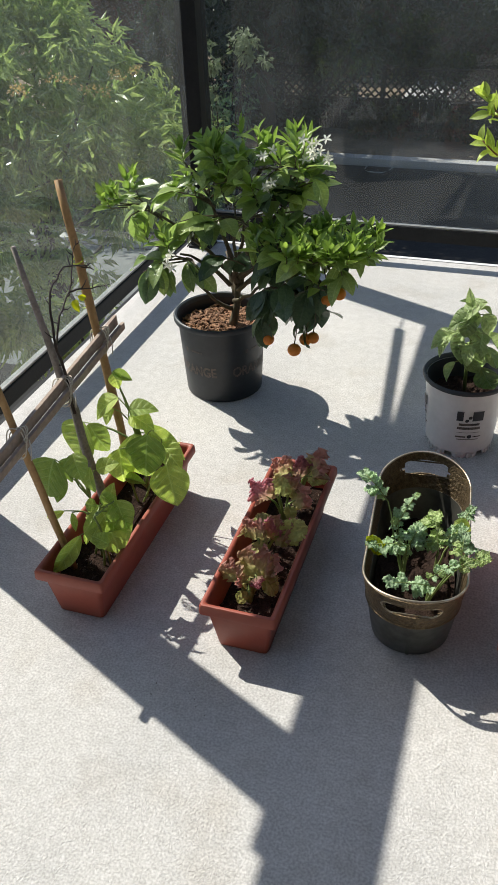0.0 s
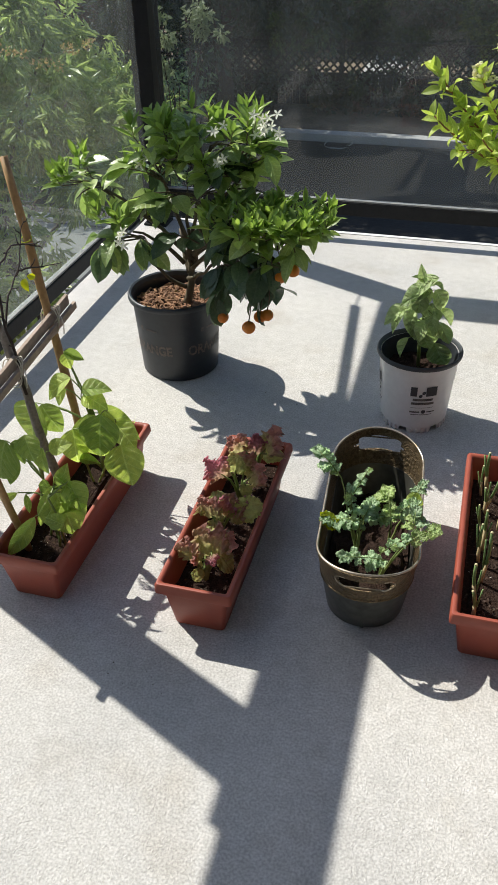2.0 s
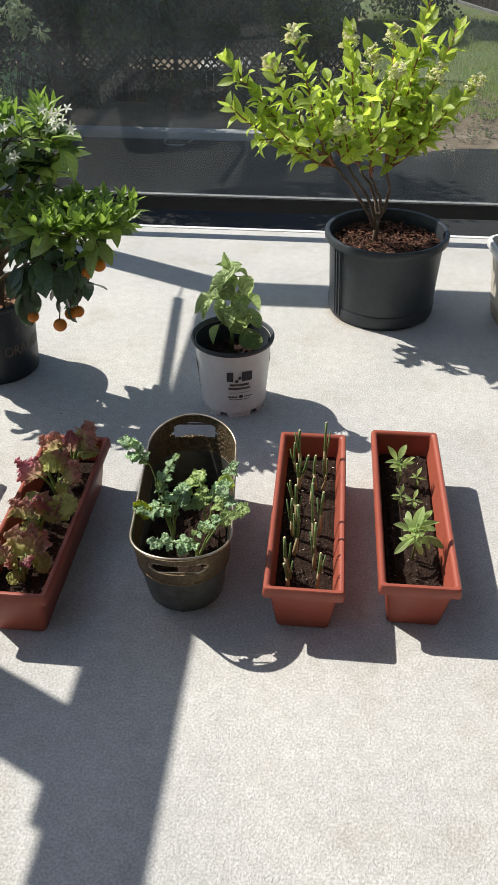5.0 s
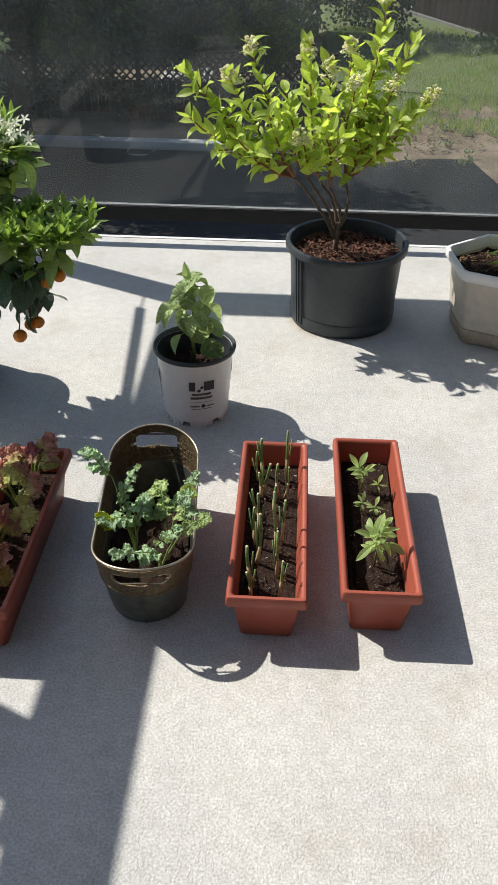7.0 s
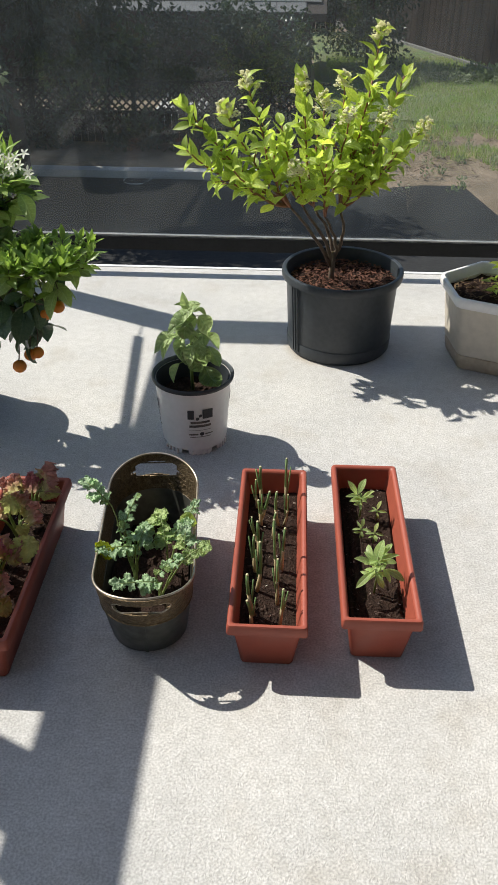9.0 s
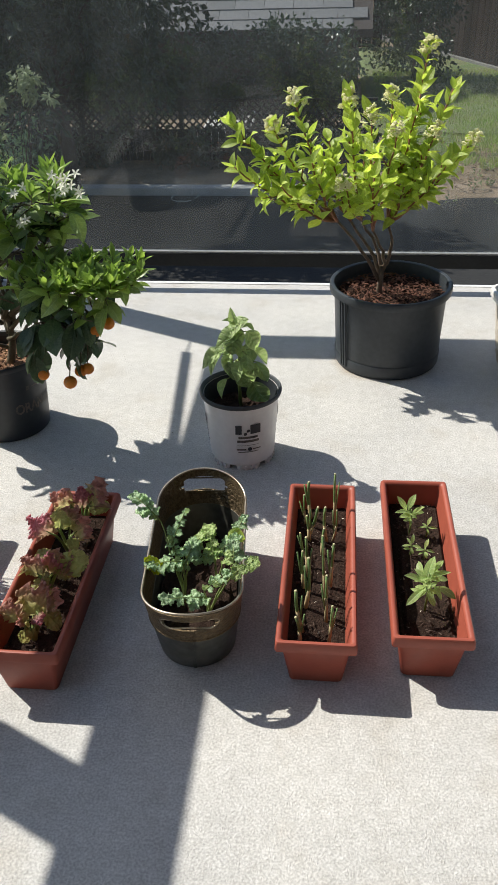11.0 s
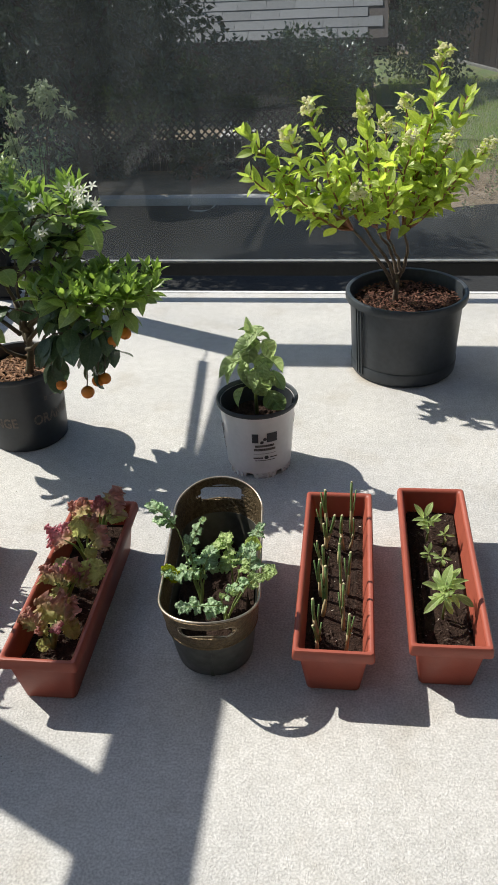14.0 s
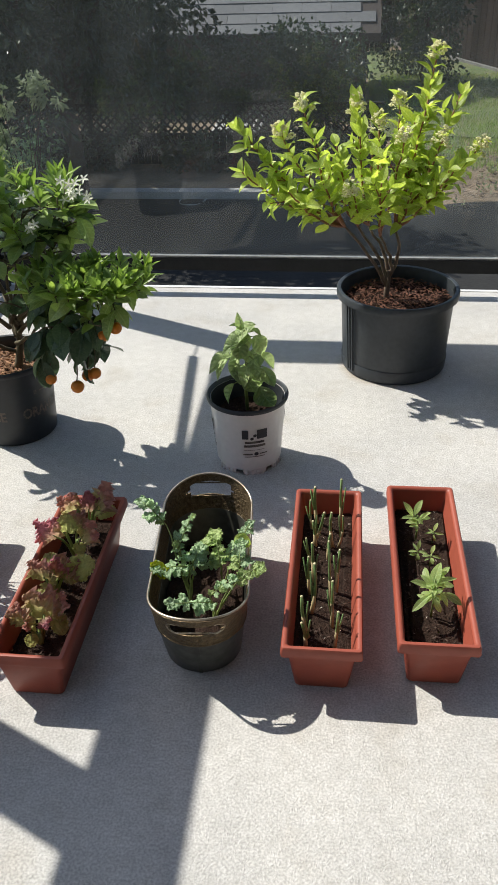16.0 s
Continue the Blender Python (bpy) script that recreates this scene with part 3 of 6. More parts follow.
def ruffled_mesh(name, material, seed, wide=0.8, bubble=0.10, frill=0.12, fine=0.06, rings=18, segs=96, curl=0.6, cup=0.3, lobes=0.0):
    """A crinkled leaf of length 1 along +y: a blistered blade whose margin breaks into fine curls."""
    rng = random.Random(seed)
    ph = [rng.uniform(0, 6.3) for _ in range(3)]
    verts, faces = [], []
    for i in range(rings + 1):
        r = (i / rings) ** 0.75
        for j in range(segs + 1):
            f = -1.45 + 2.9 * j / segs
            big = math.cos(f) ** 0.42 * (1 - lobes * (0.5 + 0.5 * math.sin(6.5 * f + ph[0]))) * (1 + 0.10 * math.sin(2.3 * f + ph[1]))
            x, y = wide * 0.8 * big * r * math.sin(f), big * r * math.cos(f)
            q = Vector((x, y, seed * 1.7))
            n1, n2, n3 = noise.noise(q * 6), noise.noise(q * 13 + Vector((5, 0, 0))), noise.noise(q * 27 + Vector((0, 9, 0)))
            m2, m3 = noise.noise(q * 12 + Vector((0, 0, 8))), noise.noise(q * 25 + Vector((3, 3, 0)))
            e = r ** 4
            x += e * (0.10 * m2 + 0.06 * m3) * wide
            y += e * (0.09 * n2 + 0.06 * n3)
            a = curl * y
            verts.append((x, math.sin(a) / curl, -(1 - math.cos(a)) / curl + cup * x * x + bubble * min(1, 2.2 * r) * n1 + frill * (0.15 + 0.85 * r ** 3) * n2 * r + fine * r ** 3 * n3 - 0.03 * math.exp(-(x / 0.03) ** 2)))
    c1 = segs + 1
    for i in range(rings):
        for j in range(segs):
            p = i * c1 + j
            faces.append((p, p + 1, p + c1 + 1, p + c1))
    me = bpy.data.meshes.new(name)
    me.from_pydata(verts, [], faces)
    me.polygons.foreach_set("use_smooth", [True] * len(me.polygons))
    me.materials.append(material)
    return me


def put_leaf(mesh, parent, base, way, size, up=(0, 0, 1), name="leaf", roll=0.0):
    """A leaf object under parent: its stem at base, pointing along way, its face turned to up."""
    d = Vector(way).normalized()
    z = Vector(up) - d * Vector(up).dot(d)
    if z.length < 1e-3:
        z = d.orthogonal()
    z.normalize()
    x = d.cross(z)
    m = Matrix((x, d, z)).transposed().to_4x4() @ Matrix.Rotation(roll, 4, "Y")
    ob = new(name, mesh)
    ob.parent = parent
    ob.matrix_basis = Matrix.Translation(base) @ m @ Matrix.Diagonal((size, size, size, 1))
    return ob


def rand_way(rng, lift=(-0.2, 0.8)):
    a = rng.uniform(0, 2 * math.pi)
    return Vector((math.cos(a), math.sin(a), rng.uniform(*lift))).normalized()


def chips(parent, count, radius, z, seed, size=(0.012, 0.03), material=M_BARK, box=None, name="bark_mulch", label="loose brown bark chips"):
    """Loose flat bark chips on soil, joined into one litter."""
    rng = random.Random(seed)
    verts, faces = [], []
    for _ in range(count):
        if box:
            x, y = rng.uniform(-box[0], box[0]), rng.uniform(-box[1], box[1])
        else:
            a, r = rng.uniform(0, 6.283), radius * math.sqrt(rng.random())
            x, y = r * math.cos(a), r * math.sin(a)
        l, w, h = rng.uniform(*size), rng.uniform(0.10, 0.5), rng.uniform(0.05, 0.14)
        m = Matrix.Translation((x, y, z + rng.uniform(0, 0.008))) @ Euler((rng.uniform(-0.5, 0.5), rng.uniform(-0.5, 0.5), rng.uniform(0, 6.3))).to_matrix().to_4x4()
        k = len(verts)
        for cx, cy, cz in ((-1, -0.7, -1), (1, -1, -1), (0.8, 1, -1), (-1, 0.8, -1), (-0.9, -0.6, 1), (0.9, -0.8, 0.8), (0.7, 0.8, 1), (-0.8, 0.7, 0.7)):
            verts.append(m @ Vector((cx * l / 2, cy * l / 2 * w, cz * l / 2 * h)))
        faces += [tuple(k + q for q in f) for f in ((0, 3, 2, 1), (4, 5, 6, 7), (0, 1, 5, 4), (1, 2, 6, 5), (2, 3, 7, 6), (3, 0, 4, 7))]
    ob = mesh_ob(name, verts, faces, material, parent, label, smooth=False)
    return tagged(ob, kind="stuff")


LEAF_C_OLD = [leaf_mesh("citrus_leaf_a", M_LEAF_DARK, 0.5, 0.48, 0.8, 0.25, 0.5), leaf_mesh("citrus_leaf_b", M_LEAF_DARK, 0.44, 0.5, 0.85, 0.35, 0.9)]
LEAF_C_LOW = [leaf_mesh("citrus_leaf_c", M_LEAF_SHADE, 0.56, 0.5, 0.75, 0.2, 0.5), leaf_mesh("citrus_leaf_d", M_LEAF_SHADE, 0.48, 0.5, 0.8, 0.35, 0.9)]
LEAF_C_NEW = [leaf_mesh("citrus_shoot_a", M_LEAF_YOUNG, 0.42, 0.45, 0.9, 0.45, 0.3), leaf_mesh("citrus_shoot_b", M_LEAF_YOUNG, 0.36, 0.45, 0.9, 0.55, -0.3), leaf_mesh("citrus_shoot_c", M_LEAF_YOUNG, 0.40, 0.5, 0.9, 0.35, 0.7)]
LEAF_H = [leaf_mesh("hydrangea_leaf_a", M_LEAF_LIME, 0.48, 0.42, 0.8, 0.30, 0.35, 8, 0, 0.02, tip=1.0), leaf_mesh("hydrangea_leaf_b", M_LEAF_LIME, 0.46, 0.42, 0.8, 0.55, 0.8, 8, 0.2, tip=1.05), leaf_mesh("hydrangea_leaf_c", M_LEAF_LIME, 0.52, 0.44, 0.8, 0.20, -0.3, 8, 0, 0.02, tip=1.0), leaf_mesh("hydrangea_leaf_d", M_LEAF_LIME, 0.50, 0.42, 0.8, 0.4, 1.3, 8, -0.3, tip=1.0)]
LEAF_B = [leaf_mesh("bean_leaf_a", M_LEAF_BEAN, 0.90, 0.36, 0.6, 0.12, 0.6, 24, 0.1, 0.05, 5, 0.85, 13), leaf_mesh("bean_leaf_b", M_LEAF_BEAN, 0.76, 0.36, 0.62, 0.3, 0.9, 24, 0.3, 0.05, 5, 0.9, 13), leaf_mesh("bean_leaf_c", M_LEAF_BEAN, 0.50, 0.38, 0.65, 1.3, 0.5, 20, -0.2, 0.04, 5, 0.95, 11), leaf_mesh("bean_leaf_d", M_LEAF_BEAN, 0.34, 0.42, 0.7, 0.9, 0.4, 18, 0.1, 0.03, 5, 0.95, 9)]
LEAF_P = [leaf_mesh("puckered_leaf_a", M_LEAF_BASIL, 0.80, 0.42, 0.66, 0.2, 1.0, 30, 0, 0.19, 5, 0.9, 13), leaf_mesh("puckered_leaf_b", M_LEAF_BASIL, 0.66, 0.42, 0.68, 0.4, 0.7, 30, 0.2, 0.19, 5, 0.95, 13), leaf_mesh("puckered_leaf_c", M_LEAF_BASIL, 0.46, 0.42, 0.7, 1.1, 0.5, 26, -0.2, 0.08, 5, 1.0, 11)]
LEAF_S = [leaf_mesh("seedling_leaf_a", M_LEAF_SEEDLING, 0.31, 0.52, 0.8, 0.22, 0.5, 8, tip=0.75), leaf_mesh("seedling_leaf_b", M_LEAF_SEEDLING, 0.37, 0.55, 0.8, 0.15, 0.8, 8, tip=0.75)]
LEAF_K = [ruffled_mesh("kale_leaflet_a", M_LEAF_KALE, 3, 1.0, 0.12, 0.30, 0.16, 10, 40, curl=1.0, lobes=0.2), ruffled_mesh("kale_leaflet_b", M_LEAF_KALE, 8, 0.9, 0.14, 0.34, 0.18, 10, 40, curl=0.6, lobes=0.25)]
LEAF_K_PALE = [ruffled_mesh("kale_leaflet_pale", M_LEAF_KALE_PALE, 21, 1.0, 0.12, 0.28, 0.14, 10, 40, curl=0.8, lobes=0.2)]
LEAF_L_RED = [ruffled_mesh("lettuce_red_" + k, M_LETTUCE_RED, n, w, 0.13, 0.28, 0.16, curl=c, lobes=0.22, cup=0.2) for k, n, w, c in (("a", 1, 0.95, 0.3), ("b", 5, 0.85, 0.7), ("c", 15, 0.8, -0.3))]
LEAF_L_GREEN = [ruffled_mesh("lettuce_green_" + k, M_LETTUCE_GREEN, n, w, 0.08, 0.12, 0.05, curl=c, cup=0.3) for k, n, w, c in (("a", 2, 0.85, 0.6), ("b", 21, 0.75, 0.9))]
LEAF_L_PURPLE = [ruffled_mesh("lettuce_purple_" + k, M_LETTUCE_PURPLE, n, w, 0.13, 0.30, 0.17, curl=c, lobes=0.22, cup=0.2) for k, n, w, c in (("a", 6, 0.95, 0.5), ("b", 33, 0.85, 0.2))]
PETAL = [leaf_mesh("petal_a", M_PETAL, 0.42, 0.55, 0.7, 0.3, 0.6, 4)]


# ---- dwarf orange tree ----
def citrus_tree():
    o = Vector((-1.03, 1.13, 0.0))
    rng = random.Random(11)
    t = thing("orange_tree", (o.x, o.y, 0.235), "dwarf orange tree with glossy leaves, blossom and small fruit", "potted tree")
    base = Vector((0, 0, 0.235)) + o
    L = lambda p: Vector(p) - base
    fork = Vector((-0.962, 1.13, 0.40))
    trunk_foot = Vector((-0.985, 1.115, 0.225))
    # centre, radii, old leaves, young shoots, droop
    lobes = (
        ((-0.88, 1.15, 0.765), (0.15, 0.14, 0.10), 80, 13, 0.0),
        ((-1.05, 1.10, 0.715), (0.14, 0.13, 0.11), 72, 10, 0.0),
        ((-0.765, 1.13, 0.765), (0.085, 0.09, 0.09), 36, 6, 0.0),
        ((-1.26, 1.10, 0.64), (0.10, 0.11, 0.07), 24, 8, 0.1),
        ((-1.11, 1.02, 0.52), (0.13, 0.11, 0.07), 44, 6, 0.3),
        ((-0.735, 0.99, 0.565), (0.095, 0.10, 0.065), 40, 14, 0.2),
        ((-0.60, 1.01, 0.56), (0.10, 0.10, 0.07), 36, 16, 0.2),
        ((-0.75, 0.96, 0.46), (0.11, 0.08, 0.10), 48, 0, 0.9),
        ((-0.61, 0.98, 0.46), (0.09, 0.08, 0.09), 40, 3, 0.8),
        ((-0.95, 1.10, 0.63), (0.20, 0.15, 0.12), 100, 4, 0.2),
        ((-0.78, 1.12, 0.68), (0.14, 0.12, 0.09), 54, 6, 0.1),
        ((-0.88, 1.05, 0.50), (0.12, 0.10, 0.06), 30, 0, 0.6),
        ((-0.66, 0.93, 0.41), (0.07, 0.05, 0.05), 12, 0, 0.7))
    tubes = [tube(bend(L(trunk_foot), L(fork), (0.012, 0, 0), 6, 0.003, rng), [0.018, 0.014, 0.013, 0.012, 0.012, 0.011])]
    for a, b in (((-0.978, 1.118, 0.30), (-1.10, 1.06, 0.43)), ((-0.968, 1.122, 0.35), (-1.02, 1.20, 0.47)), ((-0.972, 1.12, 0.33), (-0.84, 1.03, 0.44))):
        tubes.append(tube(bend(L(a), L(b), (0, 0, -0.012), 6, 0.004, rng), [0.0075, 0.007, 0.0062, 0.0055, 0.005, 0.004], 7))
    flowers = []
    for k0, (c, r, old, young, droop) in enumerate(lobes):
        c = Vector(c)
        old = int(old * (0.8 if droop > 0.5 else 0.66))
        r = tuple(q * 1.2 for q in r)
        young = int(young * (1.5 if k0 in (5, 6) else 0.75))
        start = fork + Vector((rng.uniform(-0.02, 0.02), rng.uniform(-0.02, 0.02), rng.uniform(-0.03, 0.05)))
        arc = Vector((0, 0, 0.07 if droop > 0.5 else 0.02))
        tubes.append(tube(bend(L(start), L(c), arc, 7, 0.006, rng), [0.008 - 0.0008 * k for k in range(7)], 6))
        twigs = []
        for _ in range(max(5, old // 5)):
            d = rand_way(rng, (-0.9, 0.9))
            end = c + Vector((d.x * r[0], d.y * r[1], d.z * r[2])) * rng.uniform(0.55, 1.0)
            tubes.append(tube(bend(L(c.lerp(start, rng.uniform(0, 0.25))), L(end), (0, 0, 0.01), 4, 0.003, rng), [0.0032, 0.0028, 0.0022, 0.0014], 5))
            twigs.append((end, d))
        for k in range(old):
            end, d = twigs[k % len(twigs)]
            p = c.lerp(end, rng.uniform(0.35, 1.05))
            w = (d * 0.6 + rand_way(rng, (-0.5, 0.6)) * 0.8 + Vector((0, 0, -1.1 * droop))).normalized()
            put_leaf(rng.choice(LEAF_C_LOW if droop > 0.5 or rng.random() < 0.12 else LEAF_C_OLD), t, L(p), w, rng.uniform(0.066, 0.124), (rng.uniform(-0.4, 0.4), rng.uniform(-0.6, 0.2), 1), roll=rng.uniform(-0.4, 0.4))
        for k in range(young):
            a = rng.uniform(0, 6.283)
            q = math.sqrt(rng.random())
            tip = c + Vector((math.cos(a) * q * r[0] * 1.05, math.sin(a) * q * r[1] * 1.05, r[2] * (1.0 - 0.45 * q)))
            axis = Vector((math.cos(a) * 0.5 * q, math.sin(a) * 0.5 * q, 1)).normalized()
            low = tip - axis * 0.035
            tubes.append(tube([L(c.lerp(low, 0.5)), L(low), L(tip + axis * 0.02)], [0.0022, 0.0018, 0.001], 5))
            n = rng.randint(6, 9)
            for i in range(n):
                u = i / n
                ang = i * 2.4 + a
                out = Vector((math.cos(ang), math.sin(ang), 0))
                w = (axis * (0.45 + 0.9 * u) + out * (1.0 - 0.55 * u)).normalized()
                put_leaf(rng.choice(LEAF_C_NEW), t, L(low + axis * (0.055 * u)), w, rng.uniform(0.048, 0.074) * (1.15 - 0.45 * u), axis, roll=rng.uniform(-0.3, 0.3))
    # blossom in a few clusters: centre, how many
    for c, k in (((-0.685, 1.08, 0.845), 11), ((-1.078, 0.87, 0.557), 4), ((-1.04, 1.0, 0.757), 3), ((-0.82, 1.04, 0.845), 3), ((-0.82, 1.02, 0.765), 3)):
        for _ in range(k):
            flowers.append(Vector(c) + Vector((rng.uniform(-0.035, 0.035), rng.uniform(-0.02, 0.02), rng.uniform(-0.035, 0.035))) * (1.0 if k > 5 else 0.6))
    v, f = join_tubes(tubes)
    mesh_ob("trunk", v, f, M_GREENTWIG, t, "slender green-brown branching trunk")
    for p in flowers:
        face = Vector((rng.uniform(-0.5, 0.5), -0.6, rng.uniform(0.1, 0.9))).normalized()
        side = face.orthogonal().normalized()
        bm = bmesh.new()
        for k in range(5):
            a = k * 2 * math.pi / 5
            w = (Matrix.Rotation(a, 3, face) @ side) * 0.85 + face * 0.35
            me = PETAL[0]
            d = w.normalized()
            z = (face - d * face.dot(d)).normalized()
            m = Matrix((d.cross(z), d, z)).transposed().to_4x4()
            m.translation = L(p)
            tmp = bmesh.new()
            tmp.from_mesh(me)
            bmesh.ops.transform(tmp, matrix=m @ Matrix.Diagonal((0.016, 0.019, 0.019, 1)), verts=tmp.verts)
            tm = bpy.data.meshes.new("tmp")
            tmp.to_mesh(tm)
            tmp.free()
            bm.from_mesh(tm)
            bpy.data.meshes.remove(tm)
        part("blossom", bm, M_PETAL, t, "white five-petalled blossom", True)
    for k, (p, s) in enumerate((((-0.695, 0.88, 0.303), 0.021), ((-0.785, 0.90, 0.318), 0.02), ((-0.668, 0.915, 0.325), 0.02), ((-0.645, 0.915, 0.333), 0.019), ((-0.575, 0.955, 0.468), 0.02), ((-0.61, 0.94, 0.45), 0.019))):
        bm = bmesh.new()
        bmesh.ops.create_uvsphere(bm, u_segments=20, v_segments=12, radius=s, matrix=Matrix.Translation(L(p)) @ Matrix.Diagonal((1, 1, 0.93, 1)))
        fruit = part("orange", bm, M_ORANGE, t, "small round ripe orange", True)
        stem = tube([L(p) + Vector((0, 0, s * 0.85)), L(p) + Vector((0.004, 0.01, s + 0.03)), L(p) + Vector((0.0, 0.03, s + 0.075))], [0.0022, 0.0018, 0.0016], 5)
        mesh_ob("stem", *stem, M_GREENTWIG, fruit)
    return t


chips(POT_CITRUS, 900, 0.136, 0.24, 5, (0.006, 0.032))
citrus_tree()


# ---- flowering shrub ----
def hydrangea():
    rng = random.Random(23)
    o = Vector((0.30, 1.70, 0.26))
    t = thing("flowering_shrub", tuple(o), "lime-green hydrangea shrub with cream flower heads", "potted shrub")
    tips = (
        ((-0.052, 1.724, 0.985), 1), ((-0.12, 1.609, 0.915), 1), ((-0.276, 1.69, 0.92), 0), ((-0.251, 1.588, 0.79), 0), ((-0.086, 1.528, 0.67), 0),
        ((0.133, 1.811, 0.97), 1), ((0.284, 1.822, 0.975), 1), ((0.072, 1.566, 0.88), 0), ((0.394, 1.745, 1.14), 1), ((0.486, 1.789, 1.0), 0),
        ((0.551, 1.635, 0.87), 1), ((0.475, 1.589, 0.745), 0), ((0.293, 1.581, 0.90), 1), ((0.211, 1.707, 0.93), 1), ((0.394, 1.815, 0.76), 0),
        ((0.019, 1.501, 0.825), 0), ((0.224, 1.506, 0.775), 0), ((0.125, 1.533, 0.68), 1), ((0.331, 1.599, 0.65), 0), ((0.428, 1.643, 0.89), 1),
        ((0.0, 1.78, 0.84), 0), ((0.2, 1.85, 0.82), 0), ((0.37, 1.70, 1.0), 0), ((-0.16, 1.66, 0.80), 0), ((0.36, 1.85, 0.88), 0))
    forks = (Vector((0.107, 1.66, 0.56)), Vector((0.154, 1.70, 0.55)), Vector((0.194, 1.74, 0.54)), Vector((0.236, 1.68, 0.52)), Vector((0.29, 1.71, 0.54)))
    stems, twigs = [], []
    for k, fk in enumerate(forks):
        foot = o + Vector((-0.028 + 0.002 * k, 0.0, 0.06 + 0.013 * k))
        stems.append(tube(bend(foot - o, fk - o, (0.022, 0.005, -0.012), 8, 0.004, rng), [0.0085 - 0.0006 * i for i in range(8)], 7))
    stems.append(tube([(-0.024, 0.002, -0.012), (-0.027, 0, 0.03), (-0.022, 0.001, 0.12)], [0.0125, 0.011, 0.009], 9))
    heads = []
    for tip, bloom in tips:
        tip = Vector(tip) + Vector((0, 0, 0.05 if tip[2] < 0.76 else -0.02))
        fk = min(forks, key=lambda q: abs(q.x - (0.2 + 0.45 * (tip.x - 0.15))) + 0.6 * abs(q.y - tip.y))
        line = bend(fk - o, tip - o, (0, 0, -0.03), 10, 0.004, rng)
        twigs.append(tube(line, [0.0052 - 0.0003 * i for i in range(10)], 6))
        long = (tip - fk).length
        n = max(6, int(long / 0.032))
        for i in range(n):
            u = 0.32 + 0.68 * i / (n - 1)
            j = min(int(u * 9), 8)
            p = line[j].lerp(line[j + 1], u * 9 - j)
            d = (line[j + 1] - line[j]).normalized()
            a = d.orthogonal().normalized()
            a = Matrix.Rotation(i * 1.57 + rng.uniform(-0.5, 0.5), 3, d) @ a
            for s in (1, -1):
                w = (a * s * 0.9 + d * (0.35 + 0.7 * u) + Vector((0, 0, 0.25))).normalized()
                put_leaf(rng.choice(LEAF_H), t, p, w, rng.uniform(0.046, 0.088) * (1.0 - 0.12 * max(0, u - 0.8) / 0.2), d + Vector((0, 0, 0.6)), roll=rng.uniform(-0.4, 0.4))
            if rng.random() < 0.28 and u < 0.85:
                side = (a.cross(d) + d * 0.8 + Vector((0, 0, 0.3))).normalized()
                q = p + side * rng.uniform(0.04, 0.075)
                twigs.append(tube([p, p.lerp(q, 0.5), q], [0.003, 0.0025, 0.0018], 5))
                for m in range(4):
                    b = Matrix.Rotation(m * 1.57, 3, side) @ side.orthogonal().normalized()
                    put_leaf(rng.choice(LEAF_H), t, p.lerp(q, 0.6 + 0.4 * (m % 2)), (b * 0.9 + side).normalized(), rng.uniform(0.045, 0.075), side, roll=rng.uniform(-0.4, 0.4))
        if bloom:
            heads.append((tip - o - (line[-1] - line[-2]).normalized() * 0.016, (line[-1] - line[-2]).normalized()))
    for v, f in stems:
        mesh_ob("stem", v, f, M_WOODY, t, "grey-brown woody stem")
    for v, f in twigs:
        mesh_ob("shoot", v, f, M_REDTWIG, t, "thin reddish shoot")
    for p, d in heads:
        bm = bmesh.new()
        knobs = [(rng.random() ** 0.8, rng.uniform(0, 6.283)) for _ in range(22)]
        bmesh.ops.create_icosphere(bm, subdivisions=2, radius=0.009, matrix=Matrix.Translation(p + d * 0.012))
        for _ in range(360):
            h, a = rng.choice(knobs)
            h, a = h + rng.gauss(0, 0.05), a + rng.gauss(0, 0.22)
            e1 = d.orthogonal().normalized()
            rad = 0.040 * (1 - 0.62 * h) * rng.uniform(0.55, 1.1)
            q = p + d * (0.062 * h - 0.012) + (e1 * math.cos(a) + d.cross(e1) * math.sin(a)) * rad
            bmesh.ops.create_icosphere(bm, subdivisions=1, radius=rng.uniform(0.0022, 0.0042), matrix=Matrix.Translation(q) @ Matrix.Diagonal((1, 1, 0.7, 1)))
        part("flower_head", bm, M_PANICLE, t, "cream cone of tiny blossoms", True)
    return t


chips(POT_SHRUB, 1300, 0.20, 0.272, 9, (0.005, 0.02), M_BARK_DARK)
hydrangea()


# ---- oval metal tub of kale ----
def stadium(hx, hy, n=16):
    """An oval with straight sides and round ends along y, from the +x side counter-clockwise."""
    pts = []
    c = hy - hx
    for k in range(n + 1):
        a = math.pi * k / n
        pts.append((hx * math.cos(a), c + hx * math.sin(a)))
    for k in range(1, 5):
        pts.append((-hx, c - 2 * c * k / 5))
    for k in range(n + 1):
        a = math.pi + math.pi * k / n
        pts.append((hx * math.cos(a), -c + hx * math.sin(a)))
    for k in range(1, 5):
        pts.append((hx, -c + 2 * c * k / 5))
    return pts


